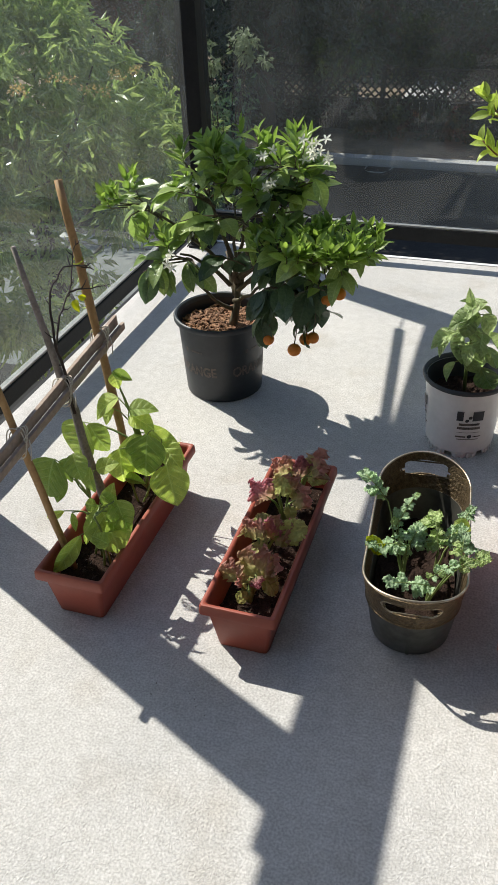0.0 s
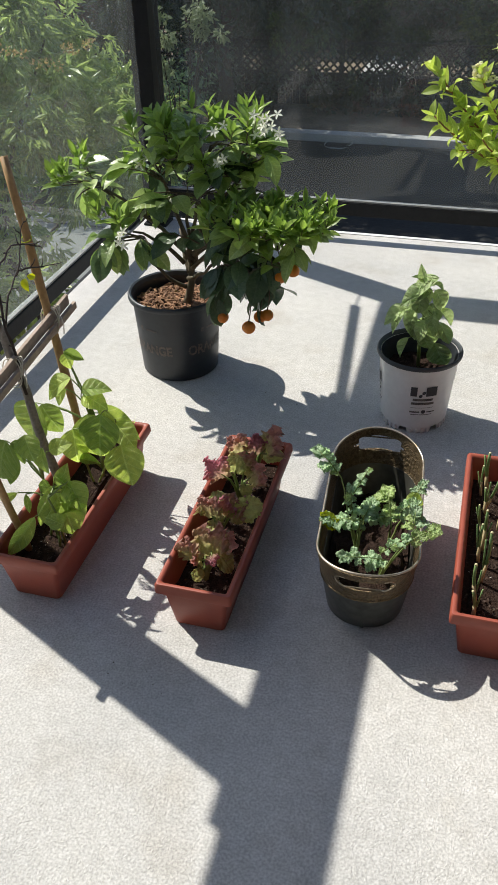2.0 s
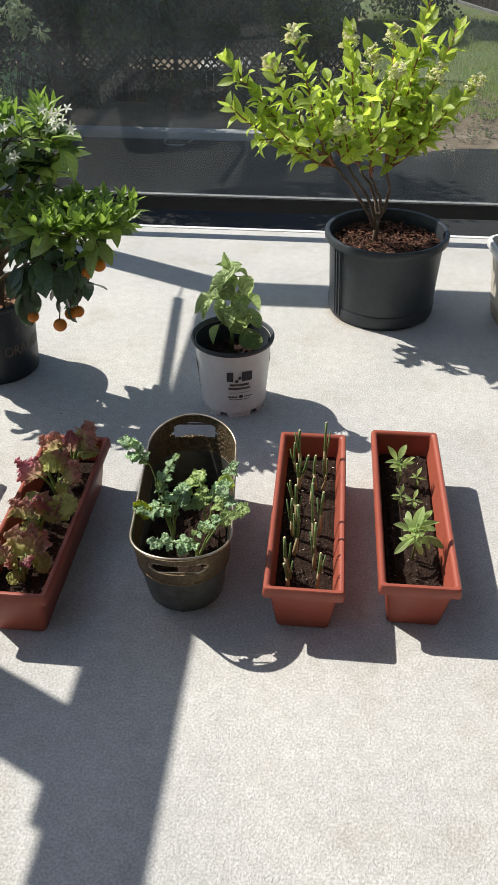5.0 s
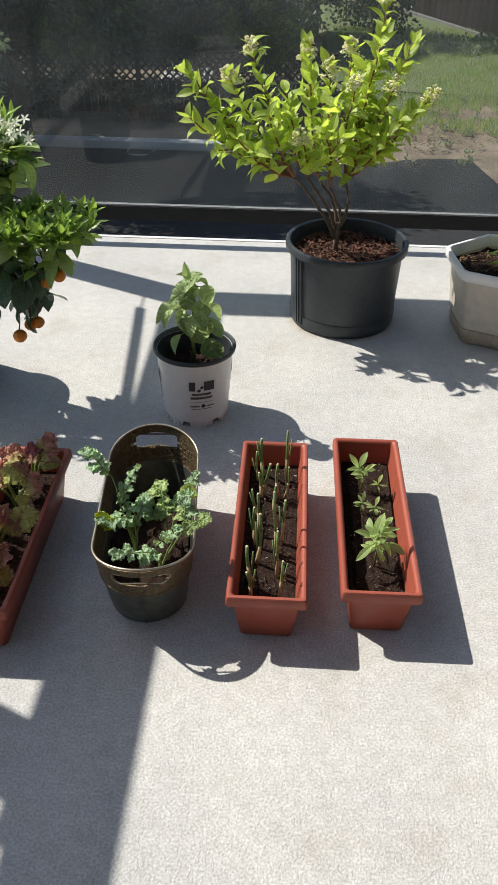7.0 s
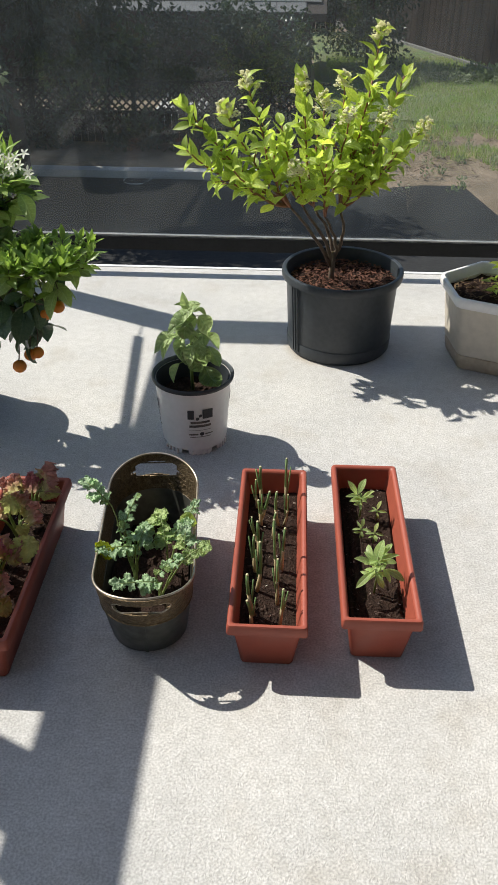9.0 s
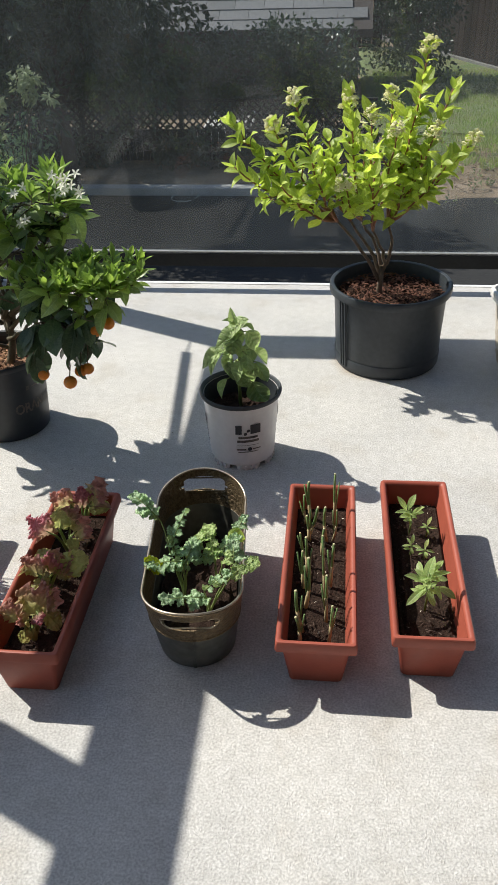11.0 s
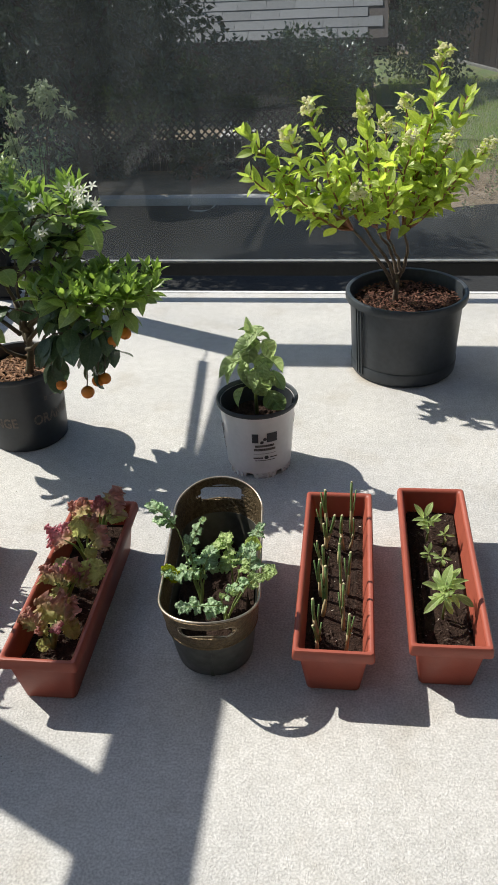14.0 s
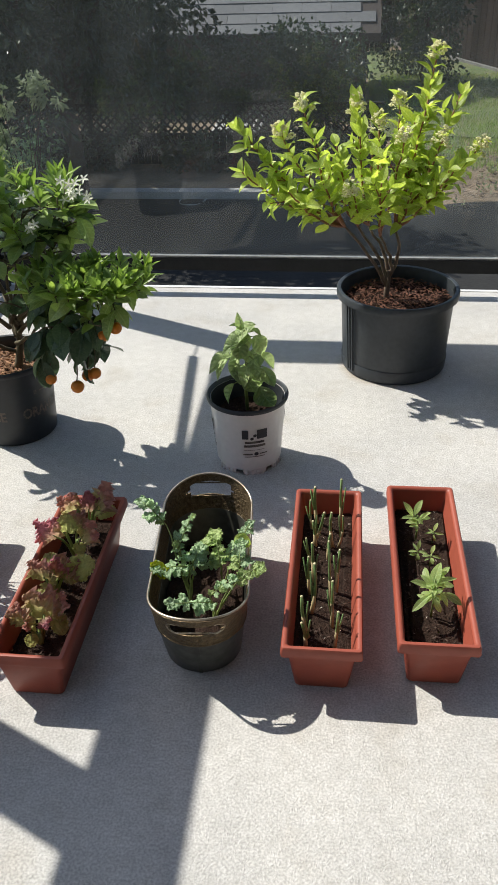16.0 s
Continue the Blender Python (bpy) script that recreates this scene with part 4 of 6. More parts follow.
def metal_tub():
    t = thing("metal_tub", (-0.212, 0.266, 0), "aged oval metal tub with a hammered band, planted with kale", "planter", turn=4.6)
    flare = lambda z: (0.092 + 0.026 * z / 0.23, 0.222 + 0.064 * z / 0.23)
    rim = lambda y: 0.204 + 0.028 * max(0.0, (abs(y) - 0.12) / 0.166) ** 2
    ring = lambda z, d=0.0: stadium(flare(z)[0] - d, flare(z)[1] - d, 24)
    part("body", loft_bm([(ring(0.0, 0.004), 0.0), (ring(0.0), 0.004), (ring(0.05), 0.05), (ring(0.10), 0.10), (ring(0.13), 0.13), (ring(0.13, 0.003), 0.13), (ring(0.02, 0.003), 0.02)]), M_ZINC, t, smooth=True)
    # the hammered band, with a hand slot cut through at both ends
    n, rows, slot = len(stadium(1, 2, 24)), 14, 0.062
    for inner in (0,):
        bm = bmesh.new()
        grid = []
        for d in (-0.0012, 0.0022):
            layer = []
            for i in range(rows + 1):
                row = []
                for k in range(n):
                    hx, hy = flare(0.2)
                    x, y = stadium(hx, hy, 24)[k]
                    z = 0.126 + (rim(y) - 0.126) * i / rows
                    hx, hy = flare(z)
                    x, y = stadium(hx - d, hy - d, 24)[k]
                    row.append(bm.verts.new((x, y, z)))
                layer.append(row)
            grid.append(layer)
        hx, hy = flare(0.2)
        shape = stadium(hx, hy, 24)
        def open_at(i, k):
            x = (shape[k][0] + shape[(k + 1) % n][0]) / 2
            y = shape[k][1]
            return abs(y) > hy - hx and 6 <= i <= 10 and abs(x) < slot * (0.82, 0.98, 1.06, 0.98, 0.82)[i - 6]
        for i in range(rows):
            for k in range(n):
                if not open_at(i, k):
                    for layer in grid:
                        bm.faces.new((layer[i][k], layer[i][(k + 1) % n], layer[i + 1][(k + 1) % n], layer[i + 1][k]))
        for i in range(rows + 1):
            for k in range(n):
                here = i < rows and not open_at(i, k)
                below = i > 0 and not open_at(i - 1, k)
                if here != below:
                    k2 = (k + 1) % n
                    bm.faces.new((grid[0][i][k], grid[0][i][k2], grid[1][i][k2], grid[1][i][k]))
        part("hammered_band", bm, M_BRASS, t, "brown hammered metal band with hand slots", True)
    top = stadium(*flare(0.21), 24)
    line = [(x, y, rim(y)) for x, y in top]
    v, f = tube(line + line[:2], [0.0032] * (n + 2), 7)
    mesh_ob("rolled_lip", v, f, M_LIPMETAL, t, "bright rolled lip")
    low = stadium(*flare(0.129), 24)
    v, f = tube([(x * 1.004, y * 1.002, 0.128) for x, y in low] + [(low[0][0] * 1.004, low[0][1] * 1.002, 0.128), (low[1][0] * 1.004, low[1][1] * 1.002, 0.128)], [0.003] * (n + 2), 6)
    mesh_ob("bead", v, f, M_BRASS, t)
    for s in (1, -1):
        z0, z1 = 0.126 + (0.226 - 0.126) * 6 / rows, 0.126 + (0.228 - 0.126) * 11 / rows
        pts = []
        for k in range(25):
            a = 2 * math.pi * (k + 0.5) / 24
            x = (math.copysign(0.66, math.cos(a)) + 0.40 * math.cos(a)) * slot
            z = (z0 + z1) / 2 + math.sin(a) * (z1 - z0) / 2
            hx, hy = flare(z)
            y = (hy - hx + math.sqrt(max(hx * hx - x * x, 0))) * s
            pts.append((x, y, z))
        # the near slot gets the brighter metal, imitating its sunlit edge
        mesh_ob("slot_edge", *tube(pts, [0.0021] * 25, 6), M_BRASS if s > 0 else M_LIPMETAL, t, "worn hand slot edge")
    strip = lambda z: [(-0.004, -flare(z)[1] - 0.0012), (0.004, -flare(z)[1] - 0.0012), (0.004, -flare(z)[1] + 0.001), (-0.004, -flare(z)[1] + 0.001)]
    part("seam", loft_bm([(strip(0.004), 0.004), (strip(0.122), 0.122)], True, True), M_ZINC, t)
    bm = soil_bm(stadium(flare(0.03)[0] - 0.005, flare(0.03)[1] - 0.005, 30), 0.095, 3, 0.01, 12)
    for v in bm.verts:
        # heaped at the near end, sunk at the far one
        k = max(0.0, min(1.0, (v.co.y + 0.06) / 0.2))
        v.co.z -= 0.055 * k * k * (3 - 2 * k)
        v.co.x *= 1 + 0.05 * (1 - k)
        v.co.y *= 1 + 0.05 * (1 - k)
    part("soil", bm, M_SOIL, t, "dark potting soil heaped at one end")
    return t


metal_tub()


def kale_plant():
    """Three short stems with long-stalked curled leaves: (blade's foot, tip, width factor, pale)."""
    rng = random.Random(4)
    o = Vector((-0.19, 0.17, 0.098))
    t = thing("kale_plant", tuple(o), "curly green kale with frilled leaves and some yellowing", "vegetable plant")
    foot = (Vector((-0.169, 0.115, 0.098)), Vector((-0.232, 0.165, 0.098)), Vector((-0.165, 0.23, 0.098)))
    leaves = (((-0.150, 0.070, 0.205), (-0.238, 0.015, 0.247), 1.1, 0), ((-0.118, 0.10, 0.236), (-0.056, 0.13, 0.269), 0.8, 1), ((-0.105, 0.115, 0.236), (-0.106, 0.155, 0.285), 1.0, 0),
              ((-0.170, 0.095, 0.200), (-0.120, 0.10, 0.252), 0.8, 0), ((-0.228, 0.17, 0.222), (-0.310, 0.165, 0.212), 1.0, 0), ((-0.236, 0.165, 0.186), (-0.212, 0.21, 0.24), 1.1, 0),
              ((-0.250, 0.19, 0.20), (-0.262, 0.215, 0.275), 0.8, 0), ((-0.262, 0.205, 0.245), (-0.224, 0.22, 0.336), 0.6, 0), ((-0.287, 0.22, 0.300), (-0.345, 0.24, 0.353), 1.0, 0),
              ((-0.235, 0.205, 0.226), (-0.176, 0.26, 0.240), 0.9, 1), ((-0.225, 0.20, 0.200), (-0.160, 0.22, 0.212), 0.9, 0), ((-0.158, 0.19, 0.20), (-0.180, 0.26, 0.250), 1.1, 1),
              ((-0.160, 0.215, 0.20), (-0.120, 0.255, 0.228), 1.0, 0), ((-0.130, 0.26, 0.19), (-0.102, 0.315, 0.246), 0.8, 0))
    for p, e, wide, pale in leaves:
        p, e = Vector(p), Vector(e)
        f = min(foot, key=lambda q: (q - p).length)
        d = (e - p).normalized()
        line = bend(f - o, p - o, (0, 0, 0.012), 7, 0.002, rng)
        mesh_ob("stalk", *tube(line + [line[-1] + d * 0.02], [0.0032, 0.0028, 0.0025, 0.0022, 0.002, 0.0018, 0.0016, 0.001], 6), M_STALK, t, "pale green leaf stalk")
        # small curled leaflets on both sides of the midrib, and one at its end
        pool, long = LEAF_K_PALE if pale else LEAF_K, (e - p).length
        mesh_ob("midrib", *tube([p - o, (p + e) / 2 - o + Vector((0, 0, 0.004)), e - o], [0.0016, 0.0012, 0.0007], 5), M_STALK, t, "pale leaf midrib")
        flat = d.cross(Vector((0, -0.4, 1))).normalized()
        count = max(5, int(long / 0.0095))
        for i in range(count):
            u = 0.08 + 0.82 * i / (count - 1) + rng.uniform(-0.06, 0.06)
            w = (flat * (1 if i % 2 else -1) * rng.uniform(0.6, 1.2) + d * rng.uniform(0.0, 1.0) + Vector((0, 0, rng.uniform(-0.5, 0.5)))).normalized()
            put_leaf(rng.choice(pool if rng.random() < 0.9 else LEAF_K_PALE), t, p.lerp(e, u) - o, w, wide * rng.uniform(0.014, 0.034) * (1.15 - 0.5 * abs(u - 0.55)), (rng.uniform(-0.9, 0.5), rng.uniform(-1.0, 0.2), 1.0), name="leaflet")
        put_leaf(rng.choice(pool), t, p.lerp(e, 0.86) - o, d, wide * 0.034, (rng.uniform(-0.4, 0.2), -0.35, 1.0), name="leaflet")
    put_leaf(ruffled_mesh("kale_leaf_yellow", M_LEAF_YELLOW, 12, 0.8, 0.1, 0.25, 0.12, 10, 40), t, Vector((-0.295, 0.172, 0.228)) - o, (-0.35, -0.2, -0.85), 0.056, (0, -0.7, 0.7))
    put_leaf(LEAF_B[1], t, Vector((-0.135, 0.28, 0.228)) - o, (0.7, -0.3, -0.2), 0.05, (0.2, -0.8, 0.6))
    return t


kale_plant()


# ---- lettuce ----
def lettuce(x, y, leaves, label, seed):
    """Fan-shaped leaves on pale ribs: (where the blade starts, tip, form)."""
    rng = random.Random(seed)
    o = Vector((x, y, SOIL_Z))
    t = thing("lettuce", tuple(o), label, "lettuce", "lettuces")
    pools = {"r": LEAF_L_RED, "g": LEAF_L_GREEN, "p": LEAF_L_PURPLE}
    for p, e, form in leaves:
        p, e = Vector(p) - o, Vector(e) - o
        d = e - p
        line = [Vector((rng.uniform(-0.004, 0.004), rng.uniform(-0.004, 0.004), 0.0)), p * 0.55 + Vector((0, 0, 0.004)), p, p.lerp(e, 0.3)]
        mesh_ob("rib", *tube(line, [0.0048, 0.0038, 0.003, 0.0012], 7), M_STALK, t, "pale green leaf rib")
        face = (rng.uniform(-0.5, 0.3), -0.9, rng.uniform(0.5, 1.0)) if d.z > -0.01 else (rng.uniform(-0.3, 0.2), 0.1, 1.0)
        put_leaf(rng.choice(pools[form]), t, p.lerp(e, 0.16), d, d.length * 0.86, face, roll=rng.uniform(-0.35, 0.35))
    mesh_ob("stalk", *tube([(0, 0, -0.006), (0.002, 0, 0.012), (0.0, 0.002, 0.028)], [0.008, 0.008, 0.004], 7), M_STALK, t)
    return t


lettuce(-0.572, 0.035, (
    ((-0.586, 0.030, 0.124), (-0.578, -0.004, 0.098), "g"), ((-0.594, 0.045, 0.115), (-0.628, 0.025, 0.197), "r"), ((-0.571, 0.070, 0.100), (-0.545, 0.050, 0.232), "r"),
    ((-0.554, 0.080, 0.135), (-0.504, 0.070, 0.201), "r"), ((-0.547, 0.070, 0.140), (-0.505, 0.040, 0.118), "g"), ((-0.580, 0.060, 0.115), (-0.602, 0.015, 0.150), "r"),
    ((-0.560, 0.055, 0.150), (-0.545, 0.015, 0.145), "p"), ((-0.585, 0.080, 0.110), (-0.592, 0.105, 0.185), "g")), "red and green leaf lettuce with ruffled leaves", 1)
lettuce(-0.585, 0.200, (
    ((-0.591, 0.180, 0.130), (-0.612, 0.160, 0.227), "r"), ((-0.588, 0.200, 0.126), (-0.564, 0.190, 0.205), "p"), ((-0.578, 0.200, 0.125), (-0.516, 0.190, 0.210), "r"),
    ((-0.553, 0.200, 0.150), (-0.474, 0.190, 0.195), "g"), ((-0.590, 0.175, 0.155), (-0.575, 0.130, 0.130), "r"), ((-0.590, 0.215, 0.125), (-0.605, 0.245, 0.185), "g")),
    "red leaf lettuce with frilled edges", 2)
lettuce(-0.572, 0.340, (
    ((-0.589, 0.310, 0.165), (-0.660, 0.290, 0.230), "p"), ((-0.581, 0.325, 0.170), (-0.569, 0.305, 0.240), "g"), ((-0.561, 0.330, 0.148), (-0.489, 0.320, 0.220), "r"),
    ((-0.552, 0.315, 0.165), (-0.535, 0.278, 0.142), "g"), ((-0.565, 0.345, 0.155), (-0.545, 0.345, 0.240), "r"), ((-0.585, 0.335, 0.150), (-0.620, 0.345, 0.215), "p")),
    "purple-tipped leaf lettuce with pale green heart", 4)
lettuce(-0.562, 0.455, (
    ((-0.586, 0.425, 0.145), (-0.622, 0.412, 0.240), "r"), ((-0.561, 0.445, 0.140), (-0.552, 0.445, 0.225), "p"), ((-0.553, 0.450, 0.146), (-0.475, 0.440, 0.255), "r"),
    ((-0.540, 0.435, 0.170), (-0.478, 0.412, 0.192), "g"), ((-0.576, 0.410, 0.190), (-0.570, 0.365, 0.165), "r"), ((-0.545, 0.470, 0.140), (-0.520, 0.490, 0.210), "r")),
    "red leaf lettuce with a few green leaves", 5)


# ---- spring onions ----
def onion(foot, tip, seed):
    rng = random.Random(seed)
    o = Vector((foot[0], foot[1], SOIL_Z))
    t = thing("spring_onion", tuple(o), "cut green spring onion stalk standing in soil", "spring onion", "spring onions")
    d = Vector(tip) - o
    line = bend((0, 0, -0.004), d, (rng.uniform(-0.006, 0.006), 0, 0), 6)
    r = rng.uniform(0.0028, 0.0045)
    mesh_ob("stalk", *tube(line, [r * 0.9, r, r, r * 0.95, r * 0.9, r * 0.85], 8), M_ONION, t)
    mesh_ob("sheath", *tube([line[0], line[1], line[2].lerp(line[3], rng.uniform(0.0, 0.8))], [r * 1.3, r * 1.22, r * 1.03], 8), M_ONION_BASE, t, "papery tan lower sheath")
    e = (line[-1] - line[-2]).normalized()
    mesh_ob("cut_end", *tube([line[-1] - e * 0.0005, line[-1] + e * 0.0022], [r * 0.88, r * 0.7], 8), M_ONION_CUT, t, "pale cut end")
    if rng.random() < 0.75:
        q = line[3] + Vector((rng.choice((-1, 1)) * 0.012, rng.uniform(-0.004, 0.004), rng.uniform(0.02, 0.05)))
        mesh_ob("side_shoot", *tube([line[1], line[1].lerp(q, 0.5) + Vector((0, 0, -0.004)), q], [r * 0.6, r * 0.6, r * 0.5], 7), M_ONION, t)
    return t


for k, (foot, tip) in enumerate((
        ((0.050, 0.069), (0.041, 0.069, 0.158)), ((0.055, 0.105), (0.039, 0.104, 0.206)), ((0.058, 0.177), (0.065, 0.177, 0.242)), ((0.053, 0.245), (0.048, 0.250, 0.200)),
        ((0.059, 0.342), (0.038, 0.341, 0.183)), ((0.059, 0.434), (0.051, 0.434, 0.166)), ((0.052, 0.444), (0.080, 0.435, 0.195)), ((0.046, 0.507), (0.041, 0.507, 0.180)),
        ((0.060, 0.533), (0.052, 0.533, 0.205)), ((0.106, 0.209), (0.096, 0.209, 0.284)), ((0.117, 0.070), (0.123, 0.070, 0.197)), ((0.110, 0.135), (0.108, 0.150, 0.215)),
        ((0.117, 0.260), (0.123, 0.260, 0.218)), ((0.095, 0.378), (0.098, 0.378, 0.170)), ((0.105, 0.437), (0.099, 0.437, 0.194)), ((0.119, 0.438), (0.129, 0.438, 0.185)),
        ((0.126, 0.511), (0.122, 0.511, 0.250)), ((0.060, 0.29), (0.055, 0.285, 0.215)))):
    onion(foot, tip, k)


# ---- seedlings ----
def seedling(x, y, high, blades, label):
    """A stem with leaves given from the stem's foot as (where the blade starts, tip)."""
    t = thing("seedling", (x, y, SOIL_Z), label, "seedling", "seedlings")
    mesh_ob("stem", *tube([(0, 0, -0.004), (0.003, 0, high * 0.5), (0, -0.002, high)], [0.003, 0.0026, 0.0016], 6), M_STALK, t)
    rng = random.Random(int(x * 1000))
    for p, e in blades:
        p, e = Vector(p), Vector(e)
        q = Vector((0, -0.001, min(max(p.z - 0.008, 0.01), high)))
        if (p - q).length > 0.006:
            mesh_ob("petiole", *tube([q, q.lerp(p, 0.6) + Vector((0, 0, 0.003)), p], [0.0013, 0.0011, 0.0009], 5), M_STALK, t)
        put_leaf(rng.choice(LEAF_S), t, p, e - p, (e - p).length * 0.95, (rng.uniform(-0.5, 0.2), -0.3, 1.0), roll=rng.uniform(-0.3, 0.3))
    # small new leaves up the stem
    for i in range(int(high * 110)):
        a = i * 2.4 + x * 50
        w = Vector((math.cos(a), math.sin(a), rng.uniform(0.1, 0.9))).normalized()
        put_leaf(rng.choice(LEAF_S), t, (0, -0.002, high * rng.uniform(0.5, 1.0)), w, rng.uniform(0.22, 0.5) * max(high, 0.06), (0, -0.3, 1.0), roll=rng.uniform(-0.4, 0.4))
    return t


seedling(0.345, 0.195, 0.115, (((-0.004, -0.005, 0.09), (-0.001, 0.005, 0.161)), ((-0.005, -0.005, 0.088), (-0.05, -0.025, 0.143)), ((-0.012, -0.02, 0.084), (-0.054, -0.058, 0.066)), ((-0.003, -0.028, 0.084), (0.016, -0.058, 0.062)),
                               ((0.01, -0.015, 0.094), (0.039, -0.036, 0.064)), ((0.018, -0.005, 0.08), (0.075, -0.026, 0.074)), ((0.014, 0.005, 0.092), (0.055, 0.016, 0.096)), ((0.01, 0.005, 0.116), (0.031, 0.022, 0.146)),
                               ((-0.008, -0.005, 0.056), (-0.04, 0.006, 0.064)), ((-0.006, -0.024, 0.086), (0.022, -0.012, 0.106)), ((-0.01, 0.01, 0.09), (-0.03, 0.045, 0.12)), ((0.012, 0.015, 0.08), (0.045, 0.05, 0.09))),
         "bushy young pepper plant with pale green leaves")
seedling(0.326, 0.486, 0.082, (((-0.012, -0.004, 0.08), (-0.036, -0.006, 0.126)), ((-0.009, -0.004, 0.082), (0.0, -0.004, 0.132)), ((0.0, -0.004, 0.064), (0.023, -0.016, 0.11)), ((-0.014, -0.012, 0.082), (-0.044, -0.026, 0.093)), ((-0.005, -0.014, 0.078), (0.016, -0.026, 0.072))),
         "small young seedling with pale green leaves")
LITTLE = (((0, 0, 0.03), (-0.024, -0.004, 0.034)), ((0.001, 0, 0.034), (0.006, 0.004, 0.062)), ((0.003, -0.002, 0.03), (0.028, -0.008, 0.036)), ((0, -0.004, 0.026), (0.006, -0.022, 0.02)))
for x, y in ((0.370, 0.478), (0.323, 0.398), (0.356, 0.383)):
    seedling(x, y, 0.036, LITTLE, "tiny yellow-green seedling with a few leaves")


# ---- plant in the printed pot ----
def basil():
    """Pairs of quilted leaves up one stem: (leaf's foot, tip, form)."""
    rng = random.Random(8)
    o = Vector((-0.18, 0.965, 0.20))
    t = thing("leafy_plant", tuple(o), "upright green plant with puckered pointed leaves", "potted plant")
    spine = [Vector(p) for p in ((0, 0, -0.01), (-0.004, 0.002, 0.09), (0.002, 0, 0.18), (-0.008, 0.003, 0.27))]
    mesh_ob("stem", *tube(spine, [0.006, 0.005, 0.004, 0.003], 7), M_STALK, t)
    leaves = (((-0.187, 0.965, 0.466), (-0.203, 0.965, 0.518), 2), ((-0.148, 0.97, 0.483), (-0.244, 0.94, 0.449), 0), ((-0.162, 0.96, 0.447), (-0.255, 0.925, 0.428), 1),
              ((-0.190, 0.93, 0.448), (-0.193, 0.895, 0.395), 0), ((-0.155, 0.97, 0.444), (-0.108, 0.95, 0.395), 0), ((-0.222, 0.95, 0.388), (-0.300, 0.92, 0.361), 1),
              ((-0.228, 0.93, 0.384), (-0.278, 0.90, 0.340), 1), ((-0.150, 0.912, 0.393), (-0.150, 0.888, 0.342), 0), ((-0.166, 0.92, 0.368), (-0.203, 0.89, 0.318), 0),
              ((-0.204, 0.97, 0.375), (-0.234, 0.93, 0.295), 0), ((-0.214, 0.93, 0.302), (-0.242, 0.91, 0.243), 2), ((-0.138, 0.94, 0.288), (-0.098, 0.91, 0.214), 0))
    more = (((-0.172, 0.92, 0.326), (-0.153, 0.90, 0.274), 0), ((-0.138, 0.97, 0.386), (-0.087, 0.97, 0.338), 2), ((-0.130, 0.98, 0.338), (-0.090, 0.97, 0.268), 2),
            ((-0.179, 0.98, 0.452), (-0.150, 0.99, 0.472), 0), ((-0.186, 0.95, 0.414), (-0.238, 0.93, 0.394), 0), ((-0.160, 1.0, 0.386), (-0.130, 1.02, 0.328), 0),
            ((-0.168, 0.97, 0.328), (-0.147, 0.94, 0.256), 0), ((-0.19, 1.0, 0.42), (-0.21, 1.05, 0.36), 1), ((-0.17, 1.0, 0.34), (-0.19, 1.06, 0.28), 1), ((-0.18, 0.96, 0.45), (-0.17, 0.91, 0.43), 1),
            ((-0.178, 0.955, 0.405), (-0.160, 0.925, 0.372), 1), ((-0.200, 0.955, 0.352), (-0.222, 0.925, 0.306), 0), ((-0.188, 0.935, 0.345), (-0.190, 0.915, 0.288), 1), ((-0.150, 0.945, 0.352), (-0.118, 0.925, 0.312), 1),
            ((-0.160, 0.965, 0.468), (-0.128, 0.955, 0.455), 2), ((-0.192, 0.965, 0.472), (-0.222, 0.955, 0.490), 2), ((-0.200, 0.955, 0.425), (-0.228, 0.935, 0.412), 1))
    for p, e, form in leaves + more:
        p, e = Vector(p) - o, Vector(e) - o
        h = min(max(p.z - 0.015, 0.03), 0.26)
        k = min(int(h / 0.09), 2)
        q = spine[k].lerp(spine[k + 1], min((h - 0.09 * k) / 0.09, 1.0))
        mesh_ob("petiole", *tube([q, q.lerp(p, 0.5) + Vector((0, 0, 0.006)), p], [0.0019, 0.0017, 0.0014], 5), M_STALK, t)
        put_leaf(LEAF_P[form], t, p, e - p, (e - p).length * 1.04, (rng.uniform(-0.5, 0.0), -0.28, 1.0), roll=rng.uniform(-0.3, 0.3))
    return t


basil()


# ---- printing on the pots ----
def text_on(pot, words, size, radius, angle, z, material, lean, spin=0.0, wide=1.0, name="lettering", label="dark printed lettering"):
    """Lettering wrapped round a pot of that radius, seen from outside."""
    cu = bpy.data.curves.new("tmp", "FONT")
    cu.body, cu.size, cu.align_x, cu.align_y = words, size, "CENTER", "CENTER"
    cu.resolution_u = 3
    cu.offset = size * 0.035
    ob = bpy.data.objects.new("tmp", cu)
    scene.collection.objects.link(ob)
    me = bpy.data.meshes.new_from_object(ob.evaluated_get(bpy.context.evaluated_depsgraph_get()))
    bpy.data.objects.remove(ob)
    bm = bmesh.new()
    bm.from_mesh(me)
    bpy.data.meshes.remove(me)
    wrap(bm, radius, angle, z, lean, spin, wide)
    return part(name, bm, material, pot, label)


def wrap(bm, radius, angle, z, lean, spin=0.0, wide=1.0):
    c, s = math.cos(spin), math.sin(spin)
    bmesh.ops.subdivide_edges(bm, edges=[e for e in bm.edges if e.calc_length() > 0.012], cuts=2)
    for v in bm.verts:
        x, y = v.co.x * wide * c - v.co.y * s, v.co.x * wide * s + v.co.y * c
        r = radius(z + y) + 0.0009
        a = angle + x / r
        v.co = (r * math.cos(a), r * math.sin(a), z + y)


